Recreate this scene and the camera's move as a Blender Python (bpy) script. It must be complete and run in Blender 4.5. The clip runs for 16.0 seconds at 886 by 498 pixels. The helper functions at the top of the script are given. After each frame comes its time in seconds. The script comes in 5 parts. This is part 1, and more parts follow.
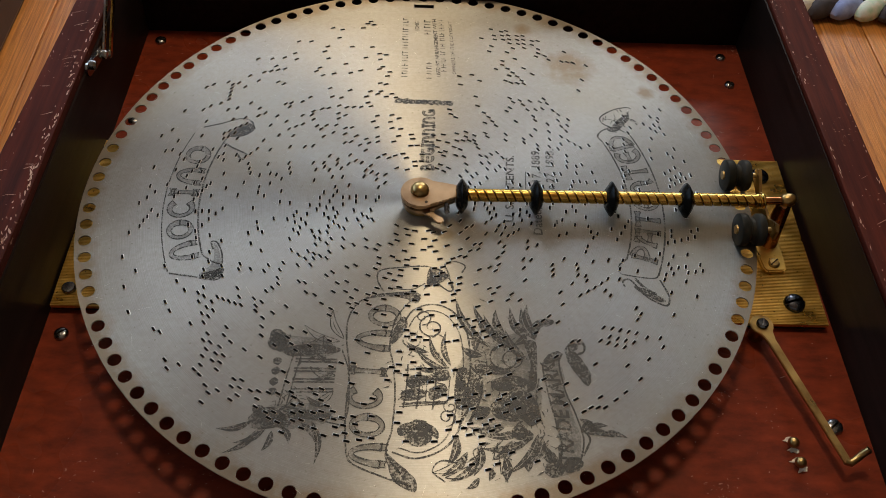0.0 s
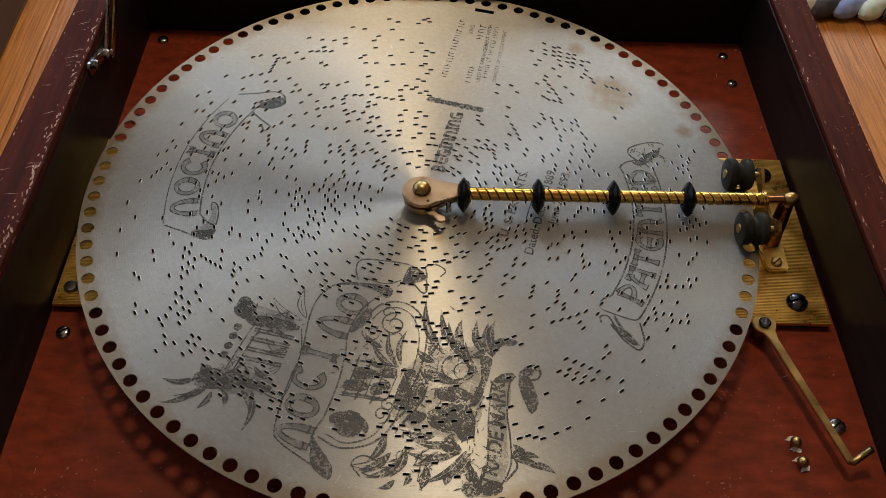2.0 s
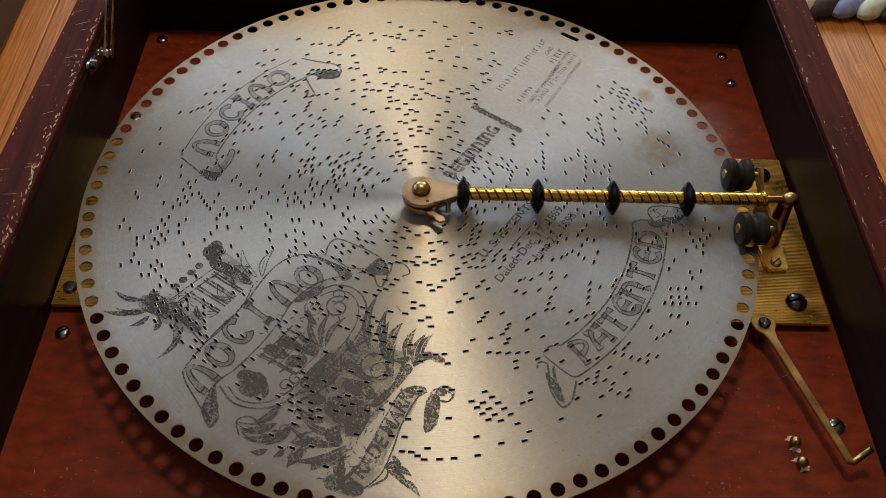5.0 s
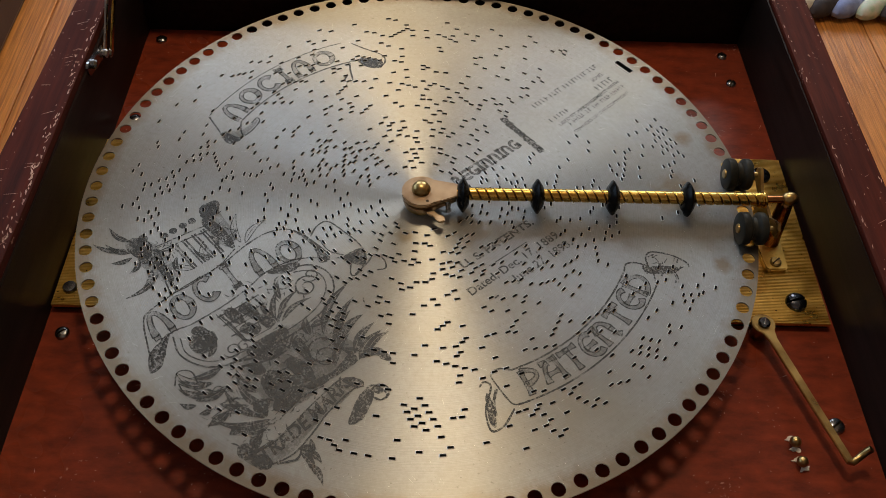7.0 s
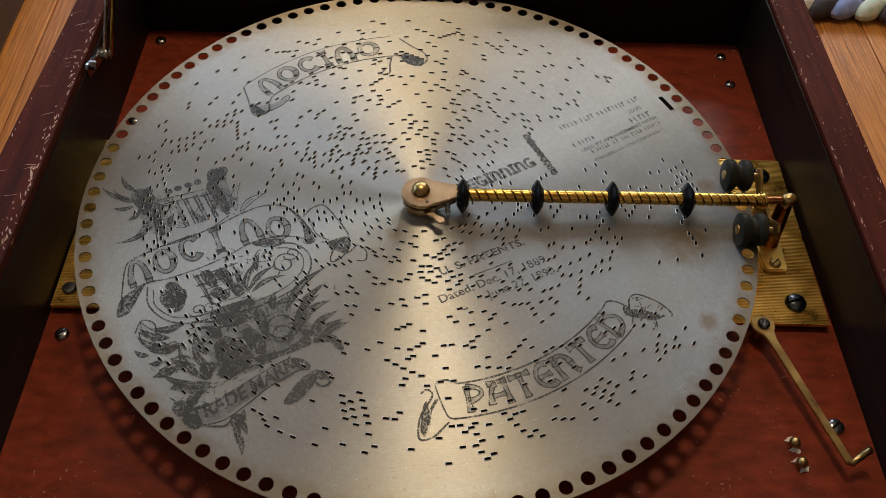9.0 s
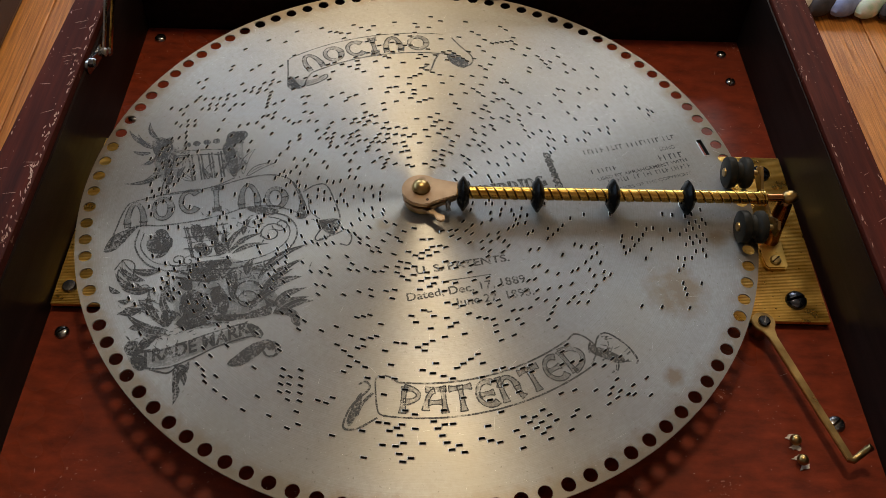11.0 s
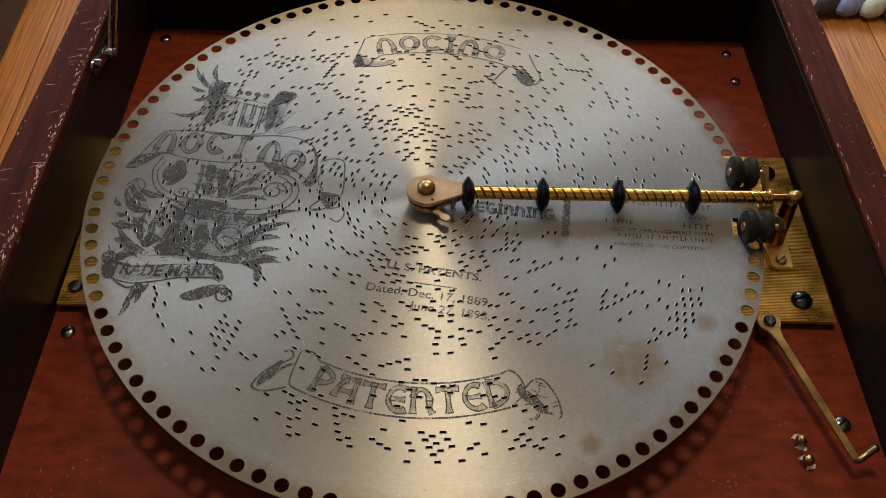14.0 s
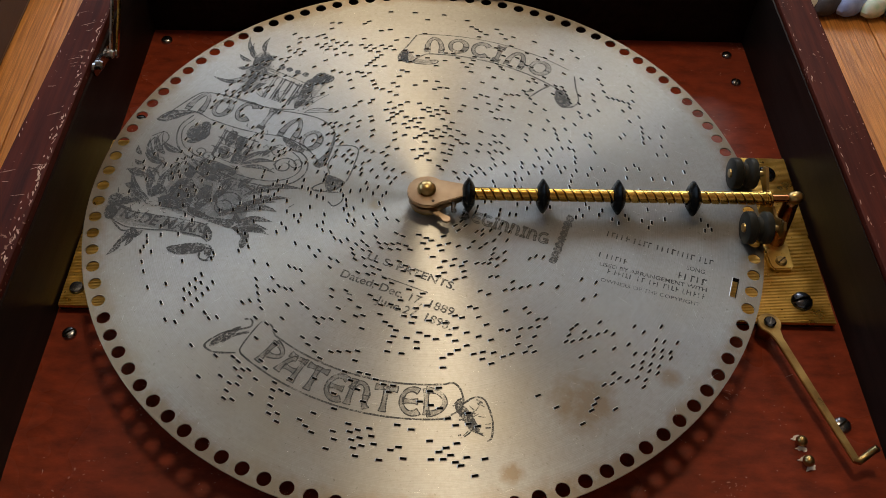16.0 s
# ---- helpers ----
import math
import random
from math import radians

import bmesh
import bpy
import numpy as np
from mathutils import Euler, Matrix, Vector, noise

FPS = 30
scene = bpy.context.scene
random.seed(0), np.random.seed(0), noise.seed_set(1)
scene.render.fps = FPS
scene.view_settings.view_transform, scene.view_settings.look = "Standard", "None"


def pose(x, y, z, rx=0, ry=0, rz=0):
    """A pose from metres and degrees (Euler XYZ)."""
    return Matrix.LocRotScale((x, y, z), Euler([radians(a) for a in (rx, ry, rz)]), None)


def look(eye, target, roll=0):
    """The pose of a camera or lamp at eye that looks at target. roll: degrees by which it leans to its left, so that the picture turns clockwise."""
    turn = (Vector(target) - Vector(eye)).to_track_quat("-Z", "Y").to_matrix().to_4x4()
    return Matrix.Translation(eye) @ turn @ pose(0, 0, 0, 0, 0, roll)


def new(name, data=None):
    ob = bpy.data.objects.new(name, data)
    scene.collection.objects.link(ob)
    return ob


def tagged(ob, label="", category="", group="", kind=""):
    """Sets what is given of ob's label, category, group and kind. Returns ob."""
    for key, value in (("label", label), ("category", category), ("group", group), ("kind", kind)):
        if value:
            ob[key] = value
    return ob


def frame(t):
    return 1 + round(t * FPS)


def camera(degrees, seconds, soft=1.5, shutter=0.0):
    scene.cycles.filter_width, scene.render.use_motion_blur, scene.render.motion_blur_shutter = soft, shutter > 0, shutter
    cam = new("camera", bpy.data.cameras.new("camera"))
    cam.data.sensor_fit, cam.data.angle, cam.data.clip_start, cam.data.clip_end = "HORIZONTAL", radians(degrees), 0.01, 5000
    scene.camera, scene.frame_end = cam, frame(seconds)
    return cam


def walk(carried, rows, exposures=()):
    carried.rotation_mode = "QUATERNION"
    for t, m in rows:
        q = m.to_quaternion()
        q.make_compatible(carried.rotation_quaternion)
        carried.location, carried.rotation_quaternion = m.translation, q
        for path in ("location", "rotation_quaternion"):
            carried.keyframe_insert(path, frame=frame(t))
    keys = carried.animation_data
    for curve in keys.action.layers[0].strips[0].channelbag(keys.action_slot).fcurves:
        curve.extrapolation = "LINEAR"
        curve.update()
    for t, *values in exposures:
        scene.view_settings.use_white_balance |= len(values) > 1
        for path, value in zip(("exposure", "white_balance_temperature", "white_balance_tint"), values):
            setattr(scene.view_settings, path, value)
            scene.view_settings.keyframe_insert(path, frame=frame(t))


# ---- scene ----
cam = camera(52.78, 16.0, soft=0.5)
walk(cam, [
    (0.0, pose(-0.0064, -0.3496, 0.3995, 38.621, -2.324, -0.598)),
    (0.5, pose(-0.0062, -0.3495, 0.4001, 38.570, -2.291, -0.546)),
    (1.0, pose(-0.0053, -0.3493, 0.4002, 38.579, -2.170, -0.516)),
    (1.5, pose(-0.0052, -0.3497, 0.3994, 38.620, -2.162, -0.450)),
    (2.0, pose(-0.0052, -0.3498, 0.3989, 38.606, -2.133, -0.449)),
    (2.5, pose(-0.0051, -0.3498, 0.3986, 38.620, -2.127, -0.433)),
    (3.0, pose(-0.0052, -0.3494, 0.3987, 38.543, -2.147, -0.421)),
    (3.5, pose(-0.0055, -0.3495, 0.3986, 38.596, -2.178, -0.481)),
    (4.0, pose(-0.0054, -0.3495, 0.3991, 38.579, -2.146, -0.497)),
    (6.5, pose(-0.0064, -0.3494, 0.3987, 38.585, -2.265, -0.554)),
    (7.0, pose(-0.0065, -0.3492, 0.3991, 38.551, -2.258, -0.577)),
    (7.5, pose(-0.0065, -0.3491, 0.3990, 38.554, -2.264, -0.590)),
    (8.0, pose(-0.0067, -0.3490, 0.3994, 38.526, -2.260, -0.605)),
    (8.5, pose(-0.0068, -0.3493, 0.3992, 38.611, -2.270, -0.640)),
    (9.0, pose(-0.0068, -0.3492, 0.3992, 38.609, -2.285, -0.633)),
    (11.5, pose(-0.0081, -0.3491, 0.3987, 38.433, -2.322, -0.720)),
    (12.0, pose(-0.0084, -0.3491, 0.3995, 38.399, -2.267, -0.707)),
    (12.5, pose(-0.0082, -0.3493, 0.3994, 38.408, -2.226, -0.657)),
    (13.0, pose(-0.0081, -0.3490, 0.3995, 38.390, -2.207, -0.616)),
    (13.5, pose(-0.0080, -0.3493, 0.3993, 38.469, -2.106, -0.559)),
    (14.0, pose(-0.0082, -0.3492, 0.3989, 38.477, -2.088, -0.573)),
    (14.5, pose(-0.0078, -0.3493, 0.3993, 38.463, -2.054, -0.513)),
    (15.0, pose(-0.0080, -0.3490, 0.3995, 38.428, -2.014, -0.533)),
    (15.5, pose(-0.0078, -0.3491, 0.3996, 38.460, -1.985, -0.564)),
    (16.0, pose(-0.0079, -0.3489, 0.4002, 38.437, -2.016, -0.541)),
], exposures=[(0.0, 0.34), (16.0, 0.34)])

# ---- light: warm lamp and three daylight windows, unseen, added to light the disc ----
world = bpy.data.worlds.new("world")
scene.world = world
world.use_nodes = True
sky = world.node_tree.nodes.new("ShaderNodeTexSky")
sky.sky_type, sky.sun_disc = "NISHITA", False
sky.sun_elevation, sky.sun_rotation = radians(35), radians(20)
back = world.node_tree.nodes["Background"]
back.inputs["Strength"].default_value = 0.1
world.node_tree.links.new(sky.outputs[0], back.inputs[0])

FLOOR_Z = -0.15      # room floor
BED = -0.024         # red wooden bedboard inside the case
RIM = 0.035          # top of the case walls
BACK = 0.1925        # inner face of the case's back wall
FRONT = -0.235


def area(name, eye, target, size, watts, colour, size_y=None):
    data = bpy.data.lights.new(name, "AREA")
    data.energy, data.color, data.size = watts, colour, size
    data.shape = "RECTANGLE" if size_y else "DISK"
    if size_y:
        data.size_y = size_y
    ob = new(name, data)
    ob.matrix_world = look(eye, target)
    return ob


area("unseen_lamp_light", (0.06, 0.34, 1.20), (0, 0.05, 0), 0.20, 4.0, (1.0, 0.79, 0.52))
# unseen windows, added and aimed to brighten sectors of the disc
area("unseen_window_light", (-0.84, 2.55, 1.43), (0, 0, 0.1), 1.20, 18.5, (0.74, 0.86, 1.0), 1.15)
area("unseen_window_light", (0.88, 2.55, 1.43), (0, 0, 0.1), 1.20, 17.5, (0.92, 0.97, 1.0), 1.15)
area("unseen_window_light", (-2.36, 0.95, 1.15), (0, 0, 0.1), 2.4, 17, (0.56, 0.76, 1.0), 1.1)


# ---- materials ----
def material(name):
    m = bpy.data.materials.new(name)
    m.use_nodes = True
    nodes, links = m.node_tree.nodes, m.node_tree.links
    return m, nodes, links, nodes["Principled BSDF"]


def node(nodes, kind, **values):
    n = nodes.new(kind)
    for key, value in values.items():
        key = key.replace("_", " ")
        if key in n.inputs:
            n.inputs[key].default_value = value
    return n


def coords(nodes, links, scale=(1, 1, 1), space="Object"):
    tc = nodes.new("ShaderNodeTexCoord")
    mp = nodes.new("ShaderNodeMapping")
    mp.inputs["Scale"].default_value = scale
    links.new(tc.outputs[space], mp.inputs[0])
    return mp.outputs[0]


def ramp(nodes, links, fac, stops):
    r = nodes.new("ShaderNodeValToRGB")
    r.color_ramp.elements[0].position, r.color_ramp.elements[0].color = stops[0][0], (*stops[0][1], 1)
    r.color_ramp.elements[1].position, r.color_ramp.elements[1].color = stops[-1][0], (*stops[-1][1], 1)
    for pos, col in stops[1:-1]:
        e = r.color_ramp.elements.new(pos)
        e.color = (*col, 1)
    links.new(fac, r.inputs[0])
    return r.outputs[0]


def mixed(nodes, links, fac, a, b, kind="MIX"):
    mx = nodes.new("ShaderNodeMix")
    mx.data_type, mx.blend_type = "RGBA", kind
    for slot, value in ((0, fac), (6, a), (7, b)):
        if isinstance(value, (int, float)):
            mx.inputs[slot].default_value = value
        elif isinstance(value, tuple):
            mx.inputs[slot].default_value = (*value, 1)
        else:
            links.new(value, mx.inputs[slot])
    return mx.outputs[2]


def noise_fac(nodes, links, at, scale, detail=4.0, rough=0.55):
    n = node(nodes, "ShaderNodeTexNoise", Scale=scale, Detail=detail, Roughness=rough)
    links.new(at, n.inputs["Vector"])
    return n.outputs["Fac"]


def bump(nodes, links, fac, strength, distance, bsdf):
    b = node(nodes, "ShaderNodeBump", Strength=strength, Distance=distance)
    links.new(fac, b.inputs["Height"])
    links.new(b.outputs[0], bsdf.inputs["Normal"])
    return b


def scalar_range(nodes, links, fac, lo, hi):
    r = node(nodes, "ShaderNodeMapRange")
    r.inputs["From Min"].default_value, r.inputs["From Max"].default_value = 0.3, 0.7
    r.inputs["To Min"].default_value, r.inputs["To Max"].default_value = lo, hi
    links.new(fac, r.inputs[0])
    return r.outputs[0]


def wood(name, dark, light, grain, rough=(0.25, 0.45), scratch=0.0, scratch_colour=(0.5, 0.3, 0.25), relief=0.25, coat=0.0, vary=False, gloss=0.35, span=(0.3, 0.72)):
    """Stained wood whose grain runs along the axis with the small scale."""
    m, nodes, links, bsdf = material(name)
    at = coords(nodes, links, grain)
    wide = coords(nodes, links, (9, 9, 9))
    streak = noise_fac(nodes, links, at, 1.0, 8.0, 0.65)
    blotch = noise_fac(nodes, links, wide, 1.0, 3.0)
    col = ramp(nodes, links, streak, [(span[0], dark), (span[1], light)])
    col = mixed(nodes, links, scalar_range(nodes, links, blotch, 0.0, 0.5), col, dark, "MIX")
    if vary:
        info = nodes.new("ShaderNodeObjectInfo")
        col = mixed(nodes, links, 0.45, col, ramp(nodes, links, info.outputs["Random"], [(0.0, dark), (1.0, light)]))
    if scratch:
        fine = noise_fac(nodes, links, coords(nodes, links, (420, 420, 420)), 1.0, 2.0)
        patch = noise_fac(nodes, links, coords(nodes, links, (30, 30, 30)), 1.0, 3.0)
        spot = node(nodes, "ShaderNodeMath")
        spot.operation = "MULTIPLY"
        links.new(fine, spot.inputs[0])
        links.new(patch, spot.inputs[1])
        mask = ramp(nodes, links, spot.outputs[0], [(scratch, (0, 0, 0)), (scratch + 0.03, (0.7, 0.7, 0.7))])
        col = mixed(nodes, links, mask, col, scratch_colour)
    links.new(col, bsdf.inputs["Base Color"])
    links.new(scalar_range(nodes, links, blotch, *rough), bsdf.inputs["Roughness"])
    bsdf.inputs["Coat Weight"].default_value = coat
    bsdf.inputs["Coat Roughness"].default_value = 0.12
    bsdf.inputs["Specular IOR Level"].default_value = gloss
    bump(nodes, links, streak, relief, 0.0006, bsdf)
    return m


def metal(name, colour, tarnish, rough=(0.25, 0.45), scale=220, relief=0.1, metallic=1.0, mark=0.0, gloss=0.5):
    m, nodes, links, bsdf = material(name)
    at = coords(nodes, links, (scale, scale, scale))
    coarse = noise_fac(nodes, links, at, 0.35, 5.0)
    fine = noise_fac(nodes, links, at, 3.0, 3.0)
    col = ramp(nodes, links, coarse, [(0.38, tarnish), (0.62, colour)])
    if mark:
        col = mixed(nodes, links, ramp(nodes, links, fine, [(1 - mark, (0, 0, 0)), (1 - mark + 0.05, (1, 1, 1))]), col, (0.02, 0.015, 0.01))
    links.new(col, bsdf.inputs["Base Color"])
    links.new(scalar_range(nodes, links, coarse, *rough), bsdf.inputs["Roughness"])
    bsdf.inputs["Metallic"].default_value = metallic
    bsdf.inputs["Specular IOR Level"].default_value = gloss
    bump(nodes, links, fine, relief, 0.0002, bsdf)
    return m


MAT_CASE = wood("mahogany_case", (0.030, 0.006, 0.004), (0.115, 0.020, 0.010), (220, 12, 220), (0.55, 0.7), 0.40, (0.30, 0.16, 0.12), relief=0.25, gloss=0.08)
MAT_INSIDE = wood("dark_lacquer", (0.009, 0.006, 0.005), (0.024, 0.013, 0.011), (160, 10, 160), (0.3, 0.45), 0.0, relief=0.15, gloss=0.05)
MAT_BED = wood("red_stained_board", (0.10, 0.018, 0.009), (0.30, 0.048, 0.018), (60, 130, 120), (0.22, 0.40), 0.415, (0.40, 0.20, 0.15), relief=0.4, gloss=0.16, span=(0.28, 0.72))
MAT_FLOOR = wood("oak_floor", (0.21, 0.058, 0.010), (0.95, 0.40, 0.085), (420, 11, 55), (0.3, 0.45), relief=0.8, vary=True, span=(0.38, 0.62))
MAT_CHEST = wood("walnut_chest", (0.02, 0.009, 0.005), (0.05, 0.022, 0.012), (6, 6, 60), (0.3, 0.45))
MAT_GOLD = metal("gilt_iron", (0.90, 0.64, 0.20), (0.66, 0.42, 0.10), (0.24, 0.4), 160, 0.35, 1.0, 0.33)
MAT_BRASS = metal("polished_brass", (0.78, 0.52, 0.14), (0.55, 0.33, 0.07), (0.18, 0.30), 200, 0.05)
MAT_OLD_BRASS = metal("aged_brass", (0.52, 0.37, 0.15), (0.32, 0.22, 0.09), (0.26, 0.4), 200, 0.1)
MAT_BRONZE = metal("bronze_plate", (0.42, 0.30, 0.19), (0.30, 0.205, 0.13), (0.26, 0.4), 160, 0.08)
MAT_COPPER = metal("copper_post", (0.50, 0.22, 0.08), (0.22, 0.09, 0.03), (0.16, 0.3), 150, 0.05)
MAT_STEEL = metal("steel", (0.42, 0.42, 0.43), (0.2, 0.2, 0.21), (0.18, 0.32), 260, 0.08)
MAT_BLUED = metal("blued_steel", (0.16, 0.18, 0.22), (0.06, 0.065, 0.08), (0.15, 0.3), 260, 0.08)
MAT_RUBBER = metal("black_rubber", (0.005, 0.005, 0.005), (0.003, 0.003, 0.003), (0.2, 0.3), 200, 0.1, 0.0, gloss=0.08)
MAT_EBONITE = metal("grey_ebonite", (0.032, 0.031, 0.027), (0.016, 0.016, 0.014), (0.35, 0.5), 200, 0.1, 0.0, gloss=0.06)
MAT_RECESS_SHADE = metal("recess_shade", (0.05, 0.03, 0.012), (0.03, 0.018, 0.008), (0.4, 0.6), 200, 0.1, 0.6)
MAT_GLINT_WEAR = metal("glint_and_wear", (0.80, 0.79, 0.76), (0.62, 0.61, 0.58), (0.36, 0.48), 300, 0.05, 0.9)
MAT_CHIP = metal("bare_wood_chip", (0.55, 0.36, 0.28), (0.34, 0.17, 0.13), (0.6, 0.8), 300, 0.1, 0.0)
MAT_SHADE_BLACK = metal("shade_black", (0.02, 0.018, 0.016), (0.012, 0.01, 0.009), (0.5, 0.7), 200, 0.2, 0.0)
MAT_PAPER = metal("paper_scrap", (0.75, 0.68, 0.58), (0.6, 0.5, 0.4), (0.7, 0.9), 300, 0.1, 0.0)
MAT_OCHRE_BOUNCE = metal("ochre_bounce_plaster", (0.62, 0.44, 0.22), (0.54, 0.37, 0.18), (0.8, 0.95), 6, 0.1, 0.0)
MAT_PLASTER = metal("plaster", (0.55, 0.50, 0.42), (0.48, 0.43, 0.36), (0.8, 0.95), 6, 0.1, 0.0)


def disc_metal():
    """Tinned steel sheet, brushed in circles round its centre, with brown stains near the rim."""
    m, nodes, links, bsdf = material("brushed_disc")
    tc = nodes.new("ShaderNodeTexCoord")
    rad = nodes.new("ShaderNodeVectorMath")
    rad.operation = "LENGTH"
    flat = nodes.new("ShaderNodeVectorMath")
    flat.operation = "MULTIPLY"
    flat.inputs[1].default_value = (1, 1, 0)
    links.new(tc.outputs["Object"], flat.inputs[0])
    links.new(flat.outputs[0], rad.inputs[0])
    # fine circular brushing
    comb = nodes.new("ShaderNodeCombineXYZ")
    links.new(rad.outputs["Value"], comb.inputs[0])
    brush = noise_fac(nodes, links, comb.outputs[0], 2600.0, 3.0)
    cloud = noise_fac(nodes, links, tc.outputs["Object"], 16.0, 6.0, 0.6)
    speck = noise_fac(nodes, links, tc.outputs["Object"], 420.0, 3.0)
    col = ramp(nodes, links, cloud, [(0.3, (0.29, 0.29, 0.285)), (0.5, (0.37, 0.37, 0.36)), (0.7, (0.43, 0.43, 0.415))])
    col = mixed(nodes, links, 0.42, col, ramp(nodes, links, brush, [(0.35, (0.24, 0.24, 0.23)), (0.65, (0.47, 0.47, 0.455))]))
    # brown stains of their own shape
    stain = None
    for deg, r, size in ((50, 0.155, 0.034), (66, 0.172, 0.013), (33, 0.176, 0.012), (300, 0.030, 0.010)):
        d = nodes.new("ShaderNodeVectorMath")
        d.operation = "DISTANCE"
        d.inputs[1].default_value = (r * math.cos(radians(deg)), r * math.sin(radians(deg)), 0)
        links.new(tc.outputs["Object"], d.inputs[0])
        k = node(nodes, "ShaderNodeMapRange")
        k.inputs["From Min"].default_value, k.inputs["From Max"].default_value = 0.0, size
        k.inputs["To Min"].default_value, k.inputs["To Max"].default_value = 1.0, 0.0
        links.new(d.outputs["Value"], k.inputs[0])
        if stain is None:
            stain = k.outputs[0]
        else:
            top = nodes.new("ShaderNodeMath")
            top.operation = "MAXIMUM"
            links.new(stain, top.inputs[0])
            links.new(k.outputs[0], top.inputs[1])
            stain = top.outputs[0]
    rim = node(nodes, "ShaderNodeMapRange")
    rim.inputs["From Min"].default_value, rim.inputs["From Max"].default_value = 0.172, 0.200
    rim.inputs["To Max"].default_value = 1.15
    links.new(rad.outputs["Value"], rim.inputs[0])
    top = nodes.new("ShaderNodeMath")
    top.operation = "MAXIMUM"
    links.new(stain, top.inputs[0])
    links.new(rim.outputs[0], top.inputs[1])
    rough_edge = noise_fac(nodes, links, tc.outputs["Object"], 75.0, 6.0, 0.7)
    amount = nodes.new("ShaderNodeMath")
    amount.operation = "MULTIPLY"
    links.new(top.outputs[0], amount.inputs[0])
    links.new(rough_edge, amount.inputs[1])
    mask = ramp(nodes, links, amount.outputs[0], [(0.20, (0, 0, 0)), (0.40, (0.8, 0.8, 0.8))])
    col = mixed(nodes, links, mask, col, (0.25, 0.185, 0.115))
    # fine mottling and faint rust-brown film
    mottle = noise_fac(nodes, links, tc.outputs["Object"], 330.0, 5.0, 0.75)
    col = mixed(nodes, links, ramp(nodes, links, mottle, [(0.35, (0.32, 0.32, 0.32)), (0.6, (0, 0, 0))]), col, (0.25, 0.235, 0.195))
    film = noise_fac(nodes, links, tc.outputs["Object"], 9.0, 4.0, 0.6)
    col = mixed(nodes, links, ramp(nodes, links, film, [(0.48, (0, 0, 0)), (0.72, (0.55, 0.55, 0.55))]), col, (0.35, 0.315, 0.235))
    dirt = ramp(nodes, links, speck, [(0.66, (0, 0, 0)), (0.72, (0.6, 0.6, 0.6))])
    col = mixed(nodes, links, dirt, col, (0.2, 0.18, 0.15))
    links.new(col, bsdf.inputs["Base Color"])
    bsdf.inputs["Metallic"].default_value = 0.80
    links.new(scalar_range(nodes, links, cloud, 0.39, 0.46), bsdf.inputs["Roughness"])
    bsdf.inputs["Anisotropic"].default_value = 0.97
    bsdf.inputs["Anisotropic Rotation"].default_value = 0.25
    tan = nodes.new("ShaderNodeTangent")
    tan.direction_type, tan.axis = "RADIAL", "Z"
    links.new(tan.outputs[0], bsdf.inputs["Tangent"])
    bump(nodes, links, brush, 0.04, 0.0001, bsdf)
    return m


MAT_DISC = disc_metal()


# ---- mesh helpers ----
def mesh_of(name, bm, mat, smooth=True):
    me = bpy.data.meshes.new(name)
    bm.to_mesh(me)
    bm.free()
    for p in me.polygons:
        p.use_smooth = smooth
    if smooth:
        me.set_sharp_from_angle(angle=radians(38))
    me.materials.append(mat)
    return me


def part(name, bm, mat, parent=None, label="", smooth=False):
    ob = new(name, mesh_of(name, bm, mat, smooth))
    if parent:
        ob.parent = parent
    if label:
        ob["label"] = label
    return ob


def thing(name, label, category, group="", kind="", at=(0, 0, 0)):
    ob = new(name)
    ob.location = at
    return tagged(ob, label, category, group, kind)


def box(x0, y0, z0, x1, y1, z1, bevel=0.0, segments=2):
    bm = bmesh.new()
    bmesh.ops.create_cube(bm, size=1.0, matrix=Matrix.Translation(((x0 + x1) / 2, (y0 + y1) / 2, (z0 + z1) / 2)) @ Matrix.Diagonal((x1 - x0, y1 - y0, z1 - z0, 1)))
    if bevel:
        bmesh.ops.bevel(bm, geom=bm.edges[:], offset=bevel, segments=segments, affect="EDGES", profile=0.6)
    return bm


def lathe(profile, m=None, steps=32, closed=False):
    """A turned solid: profile of (radius, height) along z."""
    bm = bmesh.new()
    rings = []
    for r, z in profile:
        if r < 1e-6:
            rings.append([bm.verts.new((0, 0, z))])
        else:
            rings.append([bm.verts.new((r * math.cos(2 * math.pi * k / steps), r * math.sin(2 * math.pi * k / steps), z)) for k in range(steps)])
    for a, b in zip(rings, rings[1:]):
        for k in range(steps):
            n = (k + 1) % steps
            quad = [a[k % len(a)], a[n % len(a)], b[n % len(b)], b[k % len(b)]]
            seen = []
            for v in quad:
                if v not in seen:
                    seen.append(v)
            if len(seen) > 2:
                bm.faces.new(seen)
    bmesh.ops.recalc_face_normals(bm, faces=bm.faces[:])
    if m is not None:
        bm.transform(m)
    return bm


